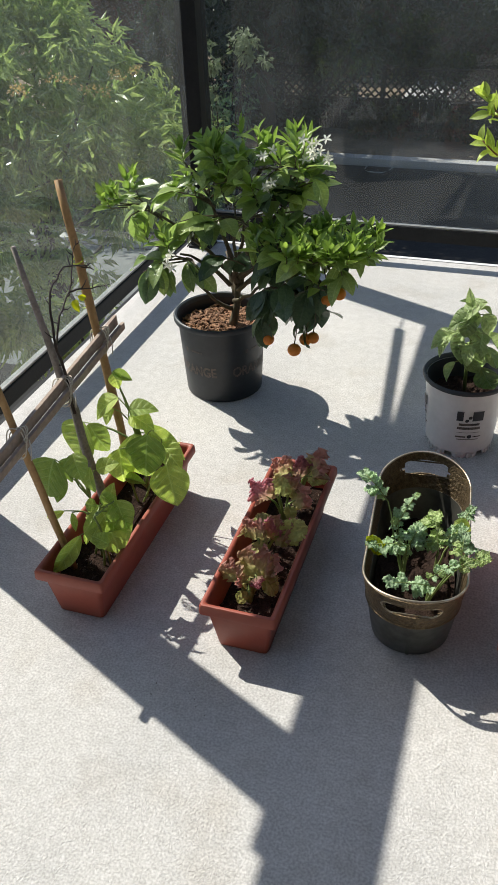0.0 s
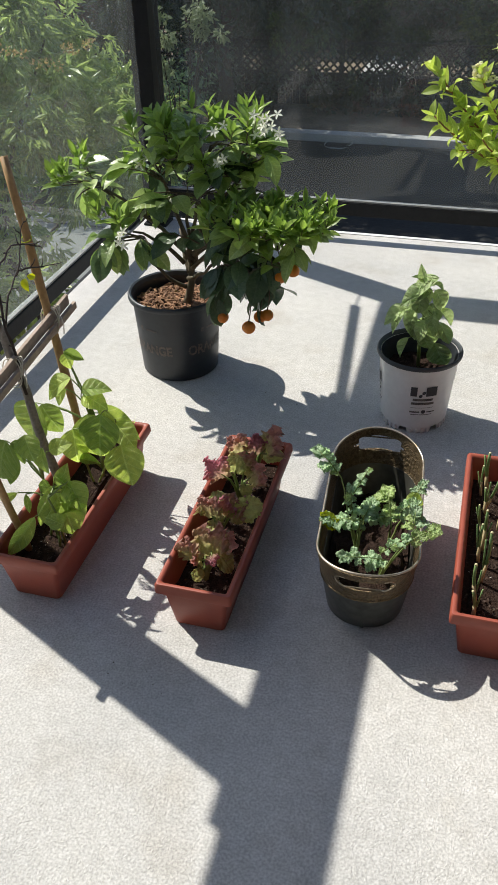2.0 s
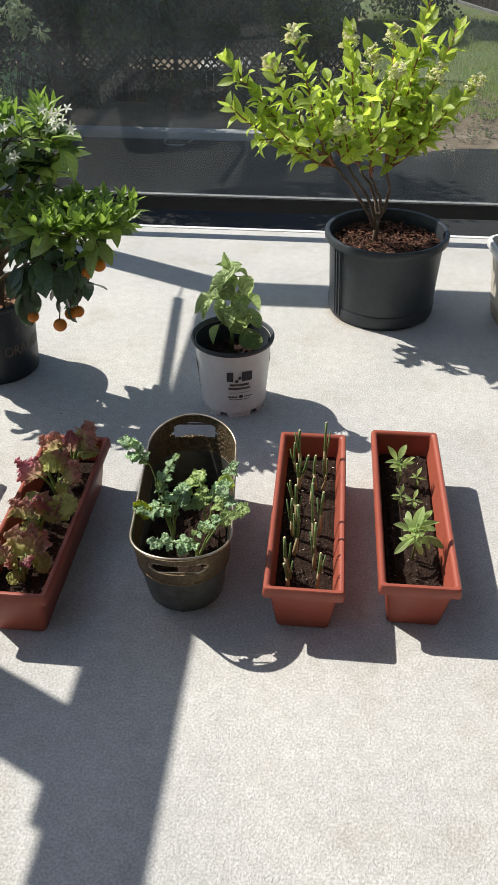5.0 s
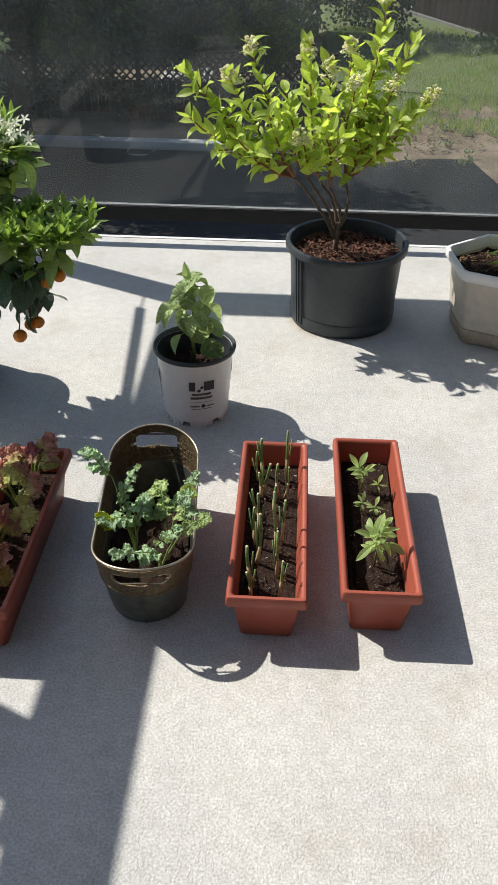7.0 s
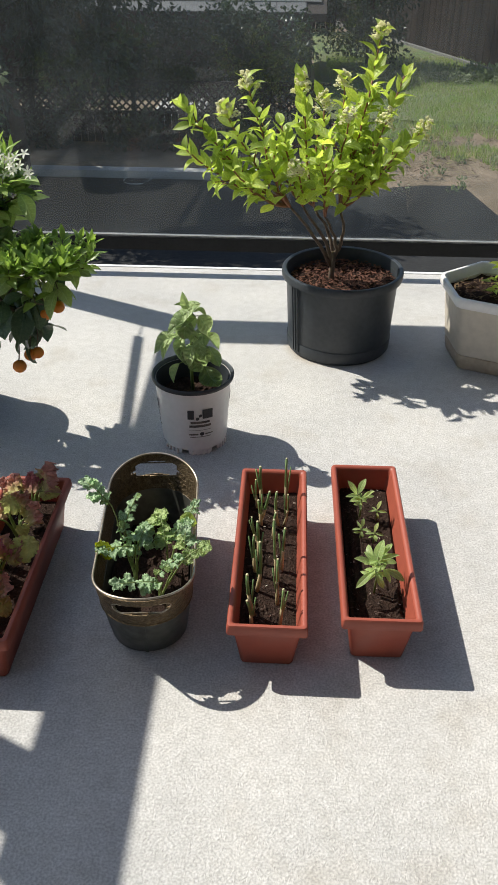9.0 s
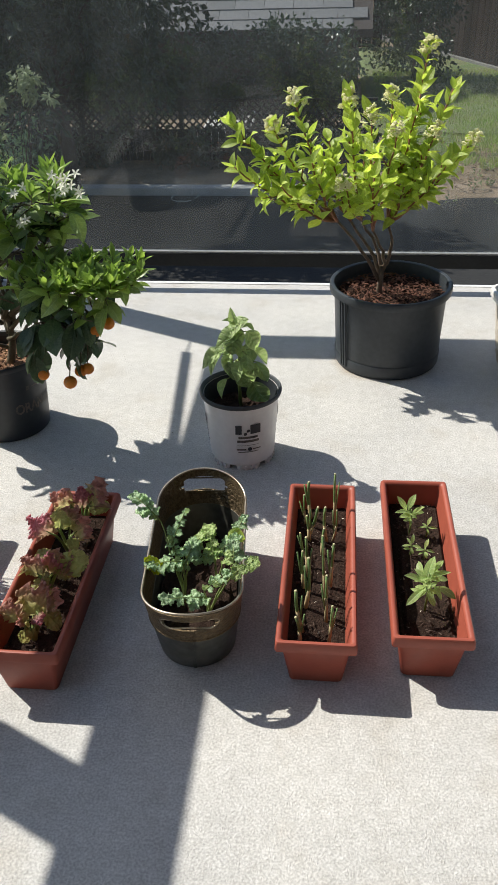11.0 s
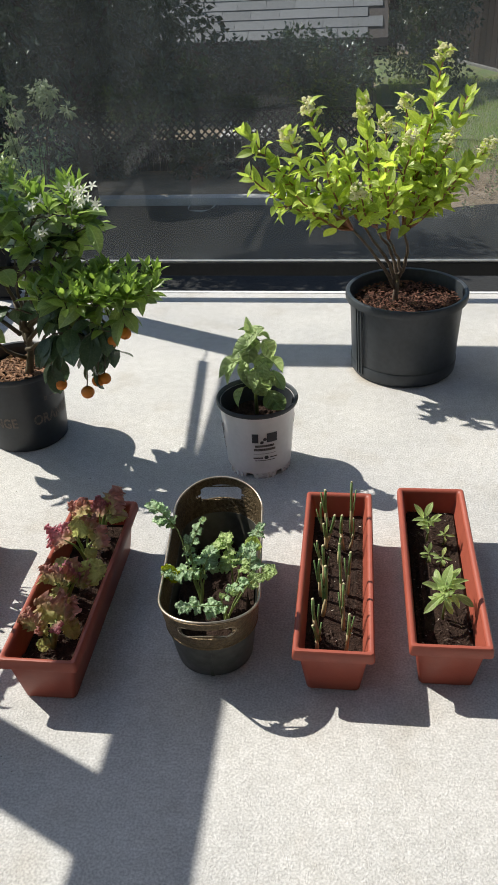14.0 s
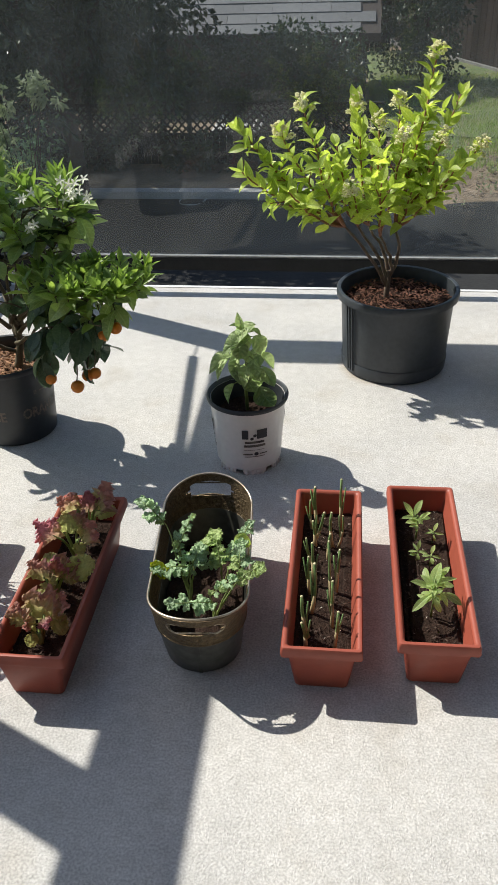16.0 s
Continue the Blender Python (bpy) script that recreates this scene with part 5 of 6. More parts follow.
def bars_on(pot, bars, radius, angle, material, name, label):
    """Plain printed bars (dx, z, width, height) round a pot."""
    for dx, z, w, h in bars:
        bm = bmesh.new()
        bmesh.ops.create_grid(bm, x_segments=8, y_segments=1, size=0.5, matrix=Matrix.Diagonal((w, h, 1, 1)))
        for v in bm.verts:
            v.co.x += dx
        wrap(bm, radius, angle, z, 0)
        part(name, bm, material, pot, label)


def leaf_shape(pot, radius, angle, z, size, material, name="printed_leaf"):
    bm = bmesh.new()
    vs = []
    for k in range(16):
        a = 2 * math.pi * k / 16
        vs.append(bm.verts.new((size * 0.5 * math.cos(a) * abs(math.sin(a)) ** 0.3, size * 0.85 * math.sin(a), 0)))
    bm.faces.new(vs)
    wrap(bm, radius, angle, z, 0, -0.7)
    part(name, bm, material, pot, "dark printed leaf shape")


pw_r = lambda z: 0.102 + (0.122 - 0.102) * z / 0.236
for ang in (-1.32, -1.32 - 1.75, -1.32 + 1.75):
    leaf_shape(POT_WHITE, pw_r, ang + 0.0, 0.150, 0.016, M_INK)
    bars_on(POT_WHITE, ((-0.026, 0.160, 0.020, 0.034), (0.028, 0.160, 0.034, 0.034)), pw_r, ang, M_INK, "printed_block", "dark printed block")
    bars_on(POT_WHITE, ((0.004, 0.130, 0.062, 0.0085), (0.004, 0.116, 0.070, 0.009)), pw_r, ang, M_GREYINK, "printed_bar", "dark grey printed line")
    bars_on(POT_WHITE, ((0.004, 0.100, 0.07, 0.0014), (-0.018, 0.084, 0.030, 0.0055), (0.032, 0.084, 0.026, 0.004), (0.004, 0.074, 0.066, 0.0025)), pw_r, ang, M_GREYINK, "printed_bar", "fine grey printed line")
    bm = bmesh.new()
    bmesh.ops.create_circle(bm, cap_ends=True, segments=16, radius=0.007)
    wrap(bm, pw_r, ang + 0.08, 0.085, 0)
    part("printed_dot", bm, M_INK, POT_WHITE, "round dark printed mark")
ct_r = lambda z: 0.133 + (0.149 - 0.133) * z / 0.27
for ang in (-0.42, -1.98, -3.55, 1.15):
    text_on(POT_CITRUS, "ORANGE", 0.050, ct_r, ang, 0.118, M_FADED, 0, wide=0.8, label="faded orange-brown lettering")
    bars_on(POT_CITRUS, ((-0.03, 0.192, 0.012, 0.016), (0.012, 0.192, 0.05, 0.006)), ct_r, ang, M_FADED, "printed_bar", "faded printed mark")


# feet of the printed pot
for k in range(36):
    a = 2 * math.pi * k / 36 - 1.80 + math.pi / 36
    if k % 6 in (0, 5):
        continue
    bm = box_bm(-0.0035, 0.0035, -0.005, 0.002, 0.0, 0.015, 0.001)
    bmesh.ops.transform(bm, matrix=Matrix.Rotation(a, 4, "Z") @ Matrix.Translation((0.1005, 0, 0)) @ Matrix.Rotation(-math.pi / 2, 4, "Z"), verts=bm.verts)
    part("base_tooth", bm, M_WHITEP, POT_WHITE)

# ridges on the wide black pot
for a in (-2.55, -2.62, -2.47):
    bm = box_bm(-0.0025, 0.0025, -0.003, 0.003, 0.02, 0.285, 0.001)
    bmesh.ops.transform(bm, matrix=Matrix.Rotation(a, 4, "Z") @ Matrix.Translation((0.2035, 0, 0)) @ Matrix.Rotation(0.052, 4, "Y"), verts=bm.verts)
    part("rib", bm, M_BLACKP, POT_SHRUB)
part("base_band", lathe_bm([(0.197, 0.006), (0.2015, 0.01), (0.2045, 0.05), (0.2025, 0.054)], close_bottom=False), M_BLACKP, POT_SHRUB, smooth=True)


# ---- cream hexagonal planter ----
def hex_ring(r, z):
    pts = []
    for k in range(6):
        a0, a1 = radians(157 + 60 * k), radians(217 + 60 * k)
        p, q = Vector((r * math.cos(a0), r * math.sin(a0))), Vector((r * math.cos(a1), r * math.sin(a1)))
        for u in (0.06, 0.28, 0.5, 0.72, 0.94):
            pts.append(tuple(p.lerp(q, u)))
    return pts, z


M_TRAY = mat("tan_plastic", (0.50, 0.42, 0.32), (0.36, 0.295, 0.215), scale=9, rough=0.6, bump=0.06)


def hex_planter():
    t = thing("hexagonal_planter", (0.903, 1.62, 0), "cream plastic hexagonal planter with a leafy shrub", "planter")
    part("body", loft_bm([hex_ring(0.183, 0.060), hex_ring(0.190, 0.066), hex_ring(0.214, 0.262), hex_ring(0.208, 0.262), hex_ring(0.176, 0.062)]), M_CREAMP, t, smooth=True)
    part("base_tray", loft_bm([hex_ring(0.172, 0.0), hex_ring(0.178, 0.006), hex_ring(0.188, 0.052), hex_ring(0.184, 0.059)], True, True), M_TRAY, t, "tan base tray", smooth=True)
    part("rim", loft_bm([hex_ring(0.2125, 0.258), hex_ring(0.230, 0.262), hex_ring(0.236, 0.270), hex_ring(0.238, 0.294), hex_ring(0.234, 0.300), hex_ring(0.222, 0.300), hex_ring(0.216, 0.294), hex_ring(0.208, 0.256)], close_bottom=False), M_WHITEP, t, "white rolled rim", smooth=True)
    part("soil", soil_bm(hex_ring(0.2075, 0)[0], 0.255, 4, 0.01, 12), M_SOIL, t, "dark potting soil")
    chips(t, 260, 0.17, 0.262, 31, (0.008, 0.022))
    return t


hex_planter()


def planter_shrub():
    rng = random.Random(77)
    o = Vector((0.943, 1.62, 0.255))
    t = thing("leafy_shrub", tuple(o), "leafy green shrub in the cream planter", "potted shrub")
    tubes = []
    for k in range(18):
        d = rand_way(rng, (0.2, 1.6))
        tip = d * rng.uniform(0.10, 0.2)
        line = bend((rng.uniform(-0.03, 0.03), rng.uniform(-0.03, 0.03), 0), tip, (0, 0, 0.02), 6, 0.003, rng)
        tubes.append(tube(line, [0.004, 0.0035, 0.003, 0.0025, 0.002, 0.0015], 5))
        for i in range(9):
            u = 0.25 + 0.75 * i / 8
            j = min(int(u * 5), 4)
            p = line[j].lerp(line[j + 1], u * 5 - j)
            put_leaf(rng.choice(LEAF_H[:2]), t, p, (d + rand_way(rng, (-0.4, 0.6))).normalized(), rng.uniform(0.035, 0.055), (0, 0, 1), roll=rng.uniform(-0.5, 0.5))
    mesh_ob("branch", *join_tubes(tubes), M_GREENTWIG, t)
    return t


planter_shrub()


# ---- bean plants, canes and laths ----
def cane(points, radii, material, label, name="garden_cane"):
    o = Vector(points[-1])
    t = thing(name, tuple(o), label, "garden cane", "garden canes")
    v, f = tube([Vector(p) - o for p in points], radii, 9)
    mesh_ob("shaft", v, f, material, t)
    return t


def mid(a, b, n=9, bow=(0, 0, 0), seed=0, jit=0.002):
    return bend(a, b, bow, n, jit, random.Random(seed))


cane(mid((-1.22, 0.542, 0.89), (-1.03, 0.378, 0.07), 10, (0.004, 0, 0), 1), [0.0105, 0.011, 0.0112, 0.0125, 0.0112, 0.0115, 0.0128, 0.0115, 0.0115, 0.0115], M_BAMBOO, "orange-brown bamboo cane standing in the bean box")
cane(mid((-1.203, 0.274, 0.815), (-1.031, 0.229, 0.07), 10, (0.003, 0, 0.0), 2, 0.004), [0.006, 0.0075, 0.0085, 0.0095, 0.0105, 0.011, 0.0115, 0.0125, 0.013, 0.013], M_STICK, "weathered grey stick standing in the bean box")
cane(mid((-1.158, 0.032, 0.626), (-1.032, 0.022, 0.07), 8, (0, 0, 0), 3), [0.0085, 0.009, 0.009, 0.0095, 0.0095, 0.0095, 0.0095, 0.0095], M_BAMBOO, "thin bamboo cane at the end of the bean box")


def lath(a, b, wide, label):
    a, b = Vector(a), Vector(b)
    d = b - a
    t = thing("wooden_lath", tuple(a), label, "lath", "wooden laths")
    bm = box_bm(0, d.length, -0.005, 0.005, -wide / 2, wide / 2, 0.0015)
    bmesh.ops.transform(bm, matrix=d.to_track_quat("X", "Z").to_matrix().to_4x4(), verts=bm.verts)
    part("strip", bm, M_LATH, t)
    return t


lath((-1.104, -0.09, 0.462), (-1.116, 0.555, 0.507), 0.030, "weathered wooden lath tied across the canes")
lath((-1.090, -0.12, 0.440), (-1.102, 0.568, 0.486), 0.020, "weathered wooden lath tied below another lath")
for x, y, z in ((-1.118, 0.461, 0.492), (-1.112, 0.235, 0.463), (-1.112, 0.018, 0.452)):
    loops = []
    t = thing("twine_tie", (x, y, z), "pale twine knot holding lath to cane", "twine", "twine ties")
    for q in range(4):
        pts = [(0.026 * math.cos(a + 0.3), 0.014 * math.sin(a) + 0.006 * (q - 1.5), 0.034 * math.sin(a + 0.4 * q) + 0.003 * math.sin(3 * a)) for a in [2 * math.pi * i / 18 for i in range(19)]]
        loops.append(tube(pts, [0.0016] * 19, 5))
    loops.append(tube([(0.03, 0, 0.01), (0.045, -0.02, 0.0), (0.05, -0.035, -0.02)], [0.0015] * 3, 5))
    mesh_ob("cord", *join_tubes(loops), M_TWINE, t)


def dry_twig():
    """A thin forked twig, grown from the tie upwards."""
    rng = random.Random(6)
    o = Vector((-1.098, 0.236, 0.44))
    t = thing("dry_twig", tuple(o), "dark dry branching twig tied among the canes", "twig")
    shoots = (((-1.09, 0.234, 0.40), (-1.110, 0.253, 0.506), (-1.126, 0.257, 0.572), (-1.145, 0.290, 0.653), (-1.153, 0.318, 0.69), (-1.160, 0.405, 0.717), (-1.152, 0.496, 0.686), (-1.147, 0.528, 0.661)),
              ((-1.126, 0.257, 0.572), (-1.138, 0.314, 0.626), (-1.146, 0.391, 0.658), (-1.160, 0.454, 0.717), (-1.169, 0.495, 0.755)),
              ((-1.146, 0.391, 0.658), (-1.141, 0.459, 0.638), (-1.132, 0.588, 0.598)))
    tubes = []
    for k, line in enumerate(shoots):
        fine = []
        for a, b in zip(line, line[1:]):
            fine += bend(a, b, (0, 0, 0), 5, 0.0025, rng)[:-1]
        fine.append(Vector(line[-1]))
        r = 0.0042 if k == 0 else 0.003
        tubes.append(tube([p - o for p in fine], [r * (1 - 0.68 * i / (len(fine) - 1)) for i in range(len(fine))], 6))
        for p, q in list(zip(fine, fine[1:]))[3::2]:
            side = rand_way(rng, (-0.2, 0.9)) * rng.uniform(0.008, 0.03)
            tubes.append(tube([p - o, p + side * 0.6 - o, p + side + Vector((0, 0, 0.006)) - o], [0.0018, 0.0014, 0.0009], 5))
    mesh_ob("branch", *join_tubes(tubes), M_DRYTWIG, t)
    withered = leaf_mesh("withered_leaf", M_LEAF_YELLOW, 0.6, 0.4, 0.7, 0.6, 1.2)
    put_leaf(withered, t, Vector((-1.139, 0.405, 0.632)) - o, (0.2, -0.6, -0.5), 0.036, (0, -1, 0.4))
    put_leaf(withered, t, Vector((-1.137, 0.412, 0.636)) - o, (0.6, 0.3, -0.2), 0.028, (0, -1, 0.4))
    tie = [Vector((-1.168, 0.49, 0.70)) + Vector((0.014 * math.cos(a), 0.016 * math.sin(a), 0.004 * math.sin(a))) - o for a in [2 * math.pi * i / 14 for i in range(15)]]
    mesh_ob("tie", *tube(tie, [0.0016] * 15, 5), M_LEAF_YELLOW, t, "yellow twine tie")
    return t


dry_twig()


def bean_plant(foot, leaves, label, seed):
    """Leaves given as (where the stalk meets the blade, tip, form)."""
    rng = random.Random(seed)
    o = Vector(foot)
    t = thing("bean_plant", foot, label, "bean plant", "bean plants")
    tubes = []
    nodes = [Vector((rng.uniform(-0.03, 0.03), rng.uniform(-0.03, 0.03), h)) for h in (0.07, 0.12, 0.17)]
    for q in nodes:
        tubes.append(tube(bend((rng.uniform(-0.02, 0.02), rng.uniform(-0.03, 0.03), -0.005), q, (0.004, 0, 0), 5, 0.002, rng), [0.0036, 0.0034, 0.003, 0.0028, 0.0026], 6))
    for base, tip, form in leaves:
        p, e = Vector(base), Vector(tip)
        q = max((n for n in nodes if n.z < p.z - o.z + 0.02), key=lambda n: n.z, default=nodes[0])
        stem = bend(q, p - o, (rng.uniform(-0.01, 0.01), rng.uniform(-0.01, 0.01), 0.012), 7, 0.002, rng)
        tubes.append(tube(stem, [0.0026, 0.0024, 0.0022, 0.002, 0.0018, 0.0016, 0.0014], 6))
        d = e - p
        face = Vector((0.5, -0.6, 0.5)) if form >= 2 else Vector((rng.uniform(-0.5, 0.3), -0.5, 0.8))
        put_leaf(LEAF_B[form], t, p - o, d, d.length * 1.04, face)
    for _ in range(4):
        p = Vector((rng.uniform(-0.05, 0.05), rng.uniform(-0.06, 0.06), rng.uniform(0.08, 0.2)))
        tubes.append(tube(bend(nodes[0] * 0.5, p, (0, 0, 0.01), 5, 0.002, rng), [0.0022, 0.002, 0.0018, 0.0016, 0.0012], 6))
        put_leaf(rng.choice(LEAF_B[:3]), t, p, (rng.uniform(-1, 1), rng.uniform(-0.4, 0.8), rng.uniform(-0.5, 0.4)), rng.uniform(0.035, 0.06), (rng.uniform(-0.4, 0.4), rng.uniform(-0.9, 0), 1))
    mesh_ob("vine", *join_tubes(tubes), M_STALK, t, "pale green twining stem")
    return t


bean_plant((-1.0, 0.10, SOIL_Z), (((-1.07, 0.08, 0.369), (-1.106, 0.04, 0.264), 0), ((-1.015, 0.08, 0.395), (-0.985, 0.04, 0.352), 0), ((-1.065, 0.10, 0.319), (-1.08, 0.07, 0.232), 3),
    ((-0.988, 0.10, 0.348), (-0.988, 0.06, 0.293), 1), ((-0.984, 0.12, 0.325), (-0.936, 0.14, 0.35), 1), ((-1.056, 0.06, 0.228), (-1.112, 0.05, 0.196), 3), ((-1.035, 0.06, 0.227), (-1.02, 0.04, 0.185), 3),
    ((-1.03, 0.09, 0.37), (-1.05, 0.06, 0.31), 1)),
    "bean plant with broad bright green leaves", 1)
bean_plant((-0.965, 0.06, SOIL_Z), (((-0.965, 0.08, 0.25), (-0.893, 0.02, 0.162), 0), ((-0.926, 0.09, 0.266), (-0.878, 0.05, 0.21), 1), ((-0.946, 0.09, 0.24), (-0.94, 0.09, 0.304), 1),
    ((-0.995, 0.02, 0.197), (-1.048, -0.05, 0.110), 3), ((-0.93, 0.08, 0.235), (-0.90, 0.06, 0.19), 1)),
    "bean plant with drooping green leaves at the box end", 3)
bean_plant((-0.98, 0.32, SOIL_Z), (((-1.105, 0.29, 0.338), (-1.15, 0.26, 0.215), 0), ((-1.09, 0.29, 0.335), (-1.04, 0.26, 0.268), 0), ((-1.004, 0.28, 0.278), (-0.982, 0.23, 0.194), 1),
    ((-0.998, 0.30, 0.423), (-1.057, 0.25, 0.403), 1), ((-0.984, 0.32, 0.374), (-0.912, 0.34, 0.396), 1), ((-0.981, 0.32, 0.363), (-0.910, 0.30, 0.352), 1),
    ((-1.011, 0.31, 0.490), (-0.962, 0.32, 0.470), 2), ((-1.009, 0.31, 0.487), (-0.988, 0.29, 0.455), 1), ((-1.016, 0.30, 0.387), (-1.045, 0.27, 0.359), 1)),
    "climbing bean plant winding up a cane", 2)
bean_plant((-0.94, 0.36, SOIL_Z), (((-0.918, 0.28, 0.336), (-0.914, 0.22, 0.243), 0), ((-0.878, 0.29, 0.243), (-0.838, 0.23, 0.156), 0), ((-0.979, 0.32, 0.302), (-0.931, 0.26, 0.194), 1),
    ((-0.960, 0.34, 0.322), (-0.843, 0.34, 0.233), 3), ((-0.905, 0.33, 0.279), (-0.837, 0.28, 0.254), 1)),
    "bean plant with large drooping leaves", 5)
for bx, k in ((BOX_BEAN, 1), (BOX_LETTUCE, 2), (BOX_ONION, 3), (BOX_PEPPER, 4)):
    chips(bx, 240, 0, SOIL_Z + 0.003, 40 + k, (0.004, 0.012), M_SOIL_CLOD, box=(0.064, 0.275), name="soil_litter", label="loose dark soil crumbs")
    chips(bx, 26, 0, SOIL_Z + 0.006, 60 + k, (0.003, 0.007), M_PERLITE, box=(0.062, 0.27), name="perlite", label="pale perlite grains in the soil")


# ---- crumbs of soil and leaf litter on the deck ----
crumbs = tagged(new("litter"), "scattered dark crumbs of soil and dry leaf on the deck", "litter", "", "stuff")
rc = random.Random(15)
cv, cf = [], []
spots = [(-0.75, 0.85, 0.22, 9), (-0.45, 0.95, 0.25, 6), (-0.66, -0.2, 0.10, 9), (0.62, 1.42, 0.2, 5), (-1.2, 0.8, 0.2, 3), (0.1, 0.6, 0.3, 4)]
for sx, sy, sr, count in spots:
    for _ in range(count):
        a, r = rc.uniform(0, 6.283), sr * math.sqrt(rc.random())
        x, y, q = sx + r * math.cos(a), sy + r * math.sin(a), rc.uniform(0.0012, 0.0034)
        k = len(cv)
        b = rc.uniform(0, 6.28)
        cv += [(x + q * math.cos(b), y + q * math.sin(b), 0.0005), (x + q * math.cos(b + 2.3), y + q * math.sin(b + 2.3), 0.0005), (x + q * 0.8 * math.cos(b + 4.1), y + q * 0.8 * math.sin(b + 4.1), 0.0005), (x, y, q * 0.6)]
        cf += [(k, k + 1, k + 3), (k + 1, k + 2, k + 3), (k + 2, k, k + 3), (k, k + 2, k + 1)]
mesh_ob("crumb", cv, cf, M_SOIL_CLOD, crumbs, smooth=False)


# ---- garden beyond the glass ----
M_LEAF_PEACH = mat("long_tree_leaf", (0.48, 0.56, 0.21), (0.20, 0.28, 0.095), scale=5, rough=0.24, spec=0.75, through_light=0.42, contrast=(0.4, 0.6))
M_LEAF_HEDGE = mat("dark_hedge_leaf", (0.06, 0.088, 0.042), (0.02, 0.034, 0.02), scale=2, rough=0.34, through_light=0.25, spec=0.6)
M_LEAF_GLOSSY = mat("glossy_shrub_leaf", (0.24, 0.34, 0.18), (0.09, 0.16, 0.08), scale=4, rough=0.24, through_light=0.3, spec=0.9)
M_LEAF_PLUM = mat("purple_leaf", (0.13, 0.06, 0.06), (0.05, 0.028, 0.03), scale=2, rough=0.34, through_light=0.2)
M_LEAF_COVER = mat("ground_cover_leaf", (0.34, 0.38, 0.22), (0.18, 0.23, 0.11), scale=4, rough=0.55, through_light=0.3)
M_BLADE = mat("grass_blade", (0.27, 0.42, 0.10), (0.36, 0.38, 0.16), scale=1.2, rough=0.6, through_light=0.35)
M_RUST = mat("rust_blossom", (0.62, 0.47, 0.22), (0.46, 0.32, 0.13), scale=20, rough=0.7, through_light=0.3)
M_EARTH = mat("bare_earth", (0.33, 0.24, 0.165), (0.16, 0.12, 0.075), scale=2.0, contrast=(0.41, 0.59), rough=0.95, bump=0.9, bscale=9, fine=13)
# near-black tone that carries the shade on the ground
M_SHADOW_GROUND = mat("shadow_dark_ground", (0.018, 0.019, 0.018), (0.011, 0.011, 0.011), scale=3, rough=0.95, bump=0.5, bscale=30)
M_PALE = mat("pale_concrete", (0.62, 0.60, 0.57), (0.52, 0.50, 0.47), scale=2, rough=0.85, bump=0.15)
M_EDGING = mat("grey_edging_stone", (0.25, 0.24, 0.22), (0.18, 0.17, 0.16), scale=4, rough=0.9, bump=0.2)
M_PATH = mat("dark_paving", (0.21, 0.22, 0.22), (0.14, 0.15, 0.15), scale=2.5, rough=0.9, bump=0.3)
M_TRUNK = mat("dark_tree_bark", (0.09, 0.065, 0.05), (0.05, 0.036, 0.028), scale=9, rough=0.9, bump=0.6, bscale=18)
M_LOOP = mat("pale_wire", (0.40, 0.42, 0.40), scale=10, rough=0.5)
M_SHEDWALL = mat("shed_wall", (0.085, 0.065, 0.055), (0.06, 0.045, 0.038), scale=3, rough=0.85, bump=0.2)


def leaf_cloud(name, clumps, per, size, material, parent, seed, droop=0.5, slim=0.3, label=""):
    """Many small folded leaves round clump centres (x, y, z, radius), joined into one crown."""
    rng = np.random.default_rng(seed)
    verts, faces = [], []
    for cx, cy, cz, cr in clumps:
        d = rng.normal(size=(per, 3))
        d /= np.linalg.norm(d, axis=1)[:, None]
        pos = np.array((cx, cy, cz)) + d * cr * rng.random((per, 1)) ** 0.45
        way = d * 0.7 + rng.normal(size=(per, 3)) * 0.5 + np.array((0, 0, -droop))
        way /= np.linalg.norm(way, axis=1)[:, None]
        side = np.cross(way, rng.normal(size=(per, 3)))
        side /= np.linalg.norm(side, axis=1)[:, None]
        nor = np.cross(side, way)
        s = size * rng.uniform(0.6, 1.25, (per, 1))
        quad = (pos, pos + way * s * 0.45 + side * s * slim + nor * s * 0.1, pos + way * s * 0.5, pos + way * s * 0.45 - side * s * slim + nor * s * 0.1, pos + way * s - nor * s * 0.12)
        base = len(verts)
        verts += [tuple(p) for q in zip(*quad) for p in q]
        for i in range(per):
            k = base + 5 * i
            faces += [(k, k + 1, k + 2), (k, k + 2, k + 3), (k + 1, k + 4, k + 2), (k + 2, k + 4, k + 3)]
    ob = mesh_ob(name, verts, faces, material, parent, label, smooth=False)
    return tagged(ob, kind="stuff")


gb = bmesh.new()
bmesh.ops.create_grid(gb, x_segments=80, y_segments=80, size=1, matrix=Matrix.LocRotScale((0, 60, GROUND_Z), None, (160, 160, 1)))
for v in gb.verts:
    v.co.z += 0.06 * noise.noise(Vector((v.co.x * 0.15, v.co.y * 0.15, 0))) - 0.03
structure("ground", gb, M_EARTH, "bare brown earth with patchy grass below the deck", "ground")
# Ground sheet in a cast shadow's outline; its near-black colour stands for shade
SHADOW_OUTLINE = [(-14, 3.0), (4.6, 3.0), (3.6, 10.3), (3.3, 11.45), (3.01, 13.0), (2.3, 12.98), (1.86, 12.85), (1.2, 12.5), (0.3, 13.05), (-14, 13.1)]
structure("shadow_ground", loft_bm([(SHADOW_OUTLINE, GROUND_Z - 0.1), (SHADOW_OUTLINE, GROUND_Z + 0.045)], True, True), M_SHADOW_GROUND, "near-black ground sheet coloured as shade below the deck", "planting bed")
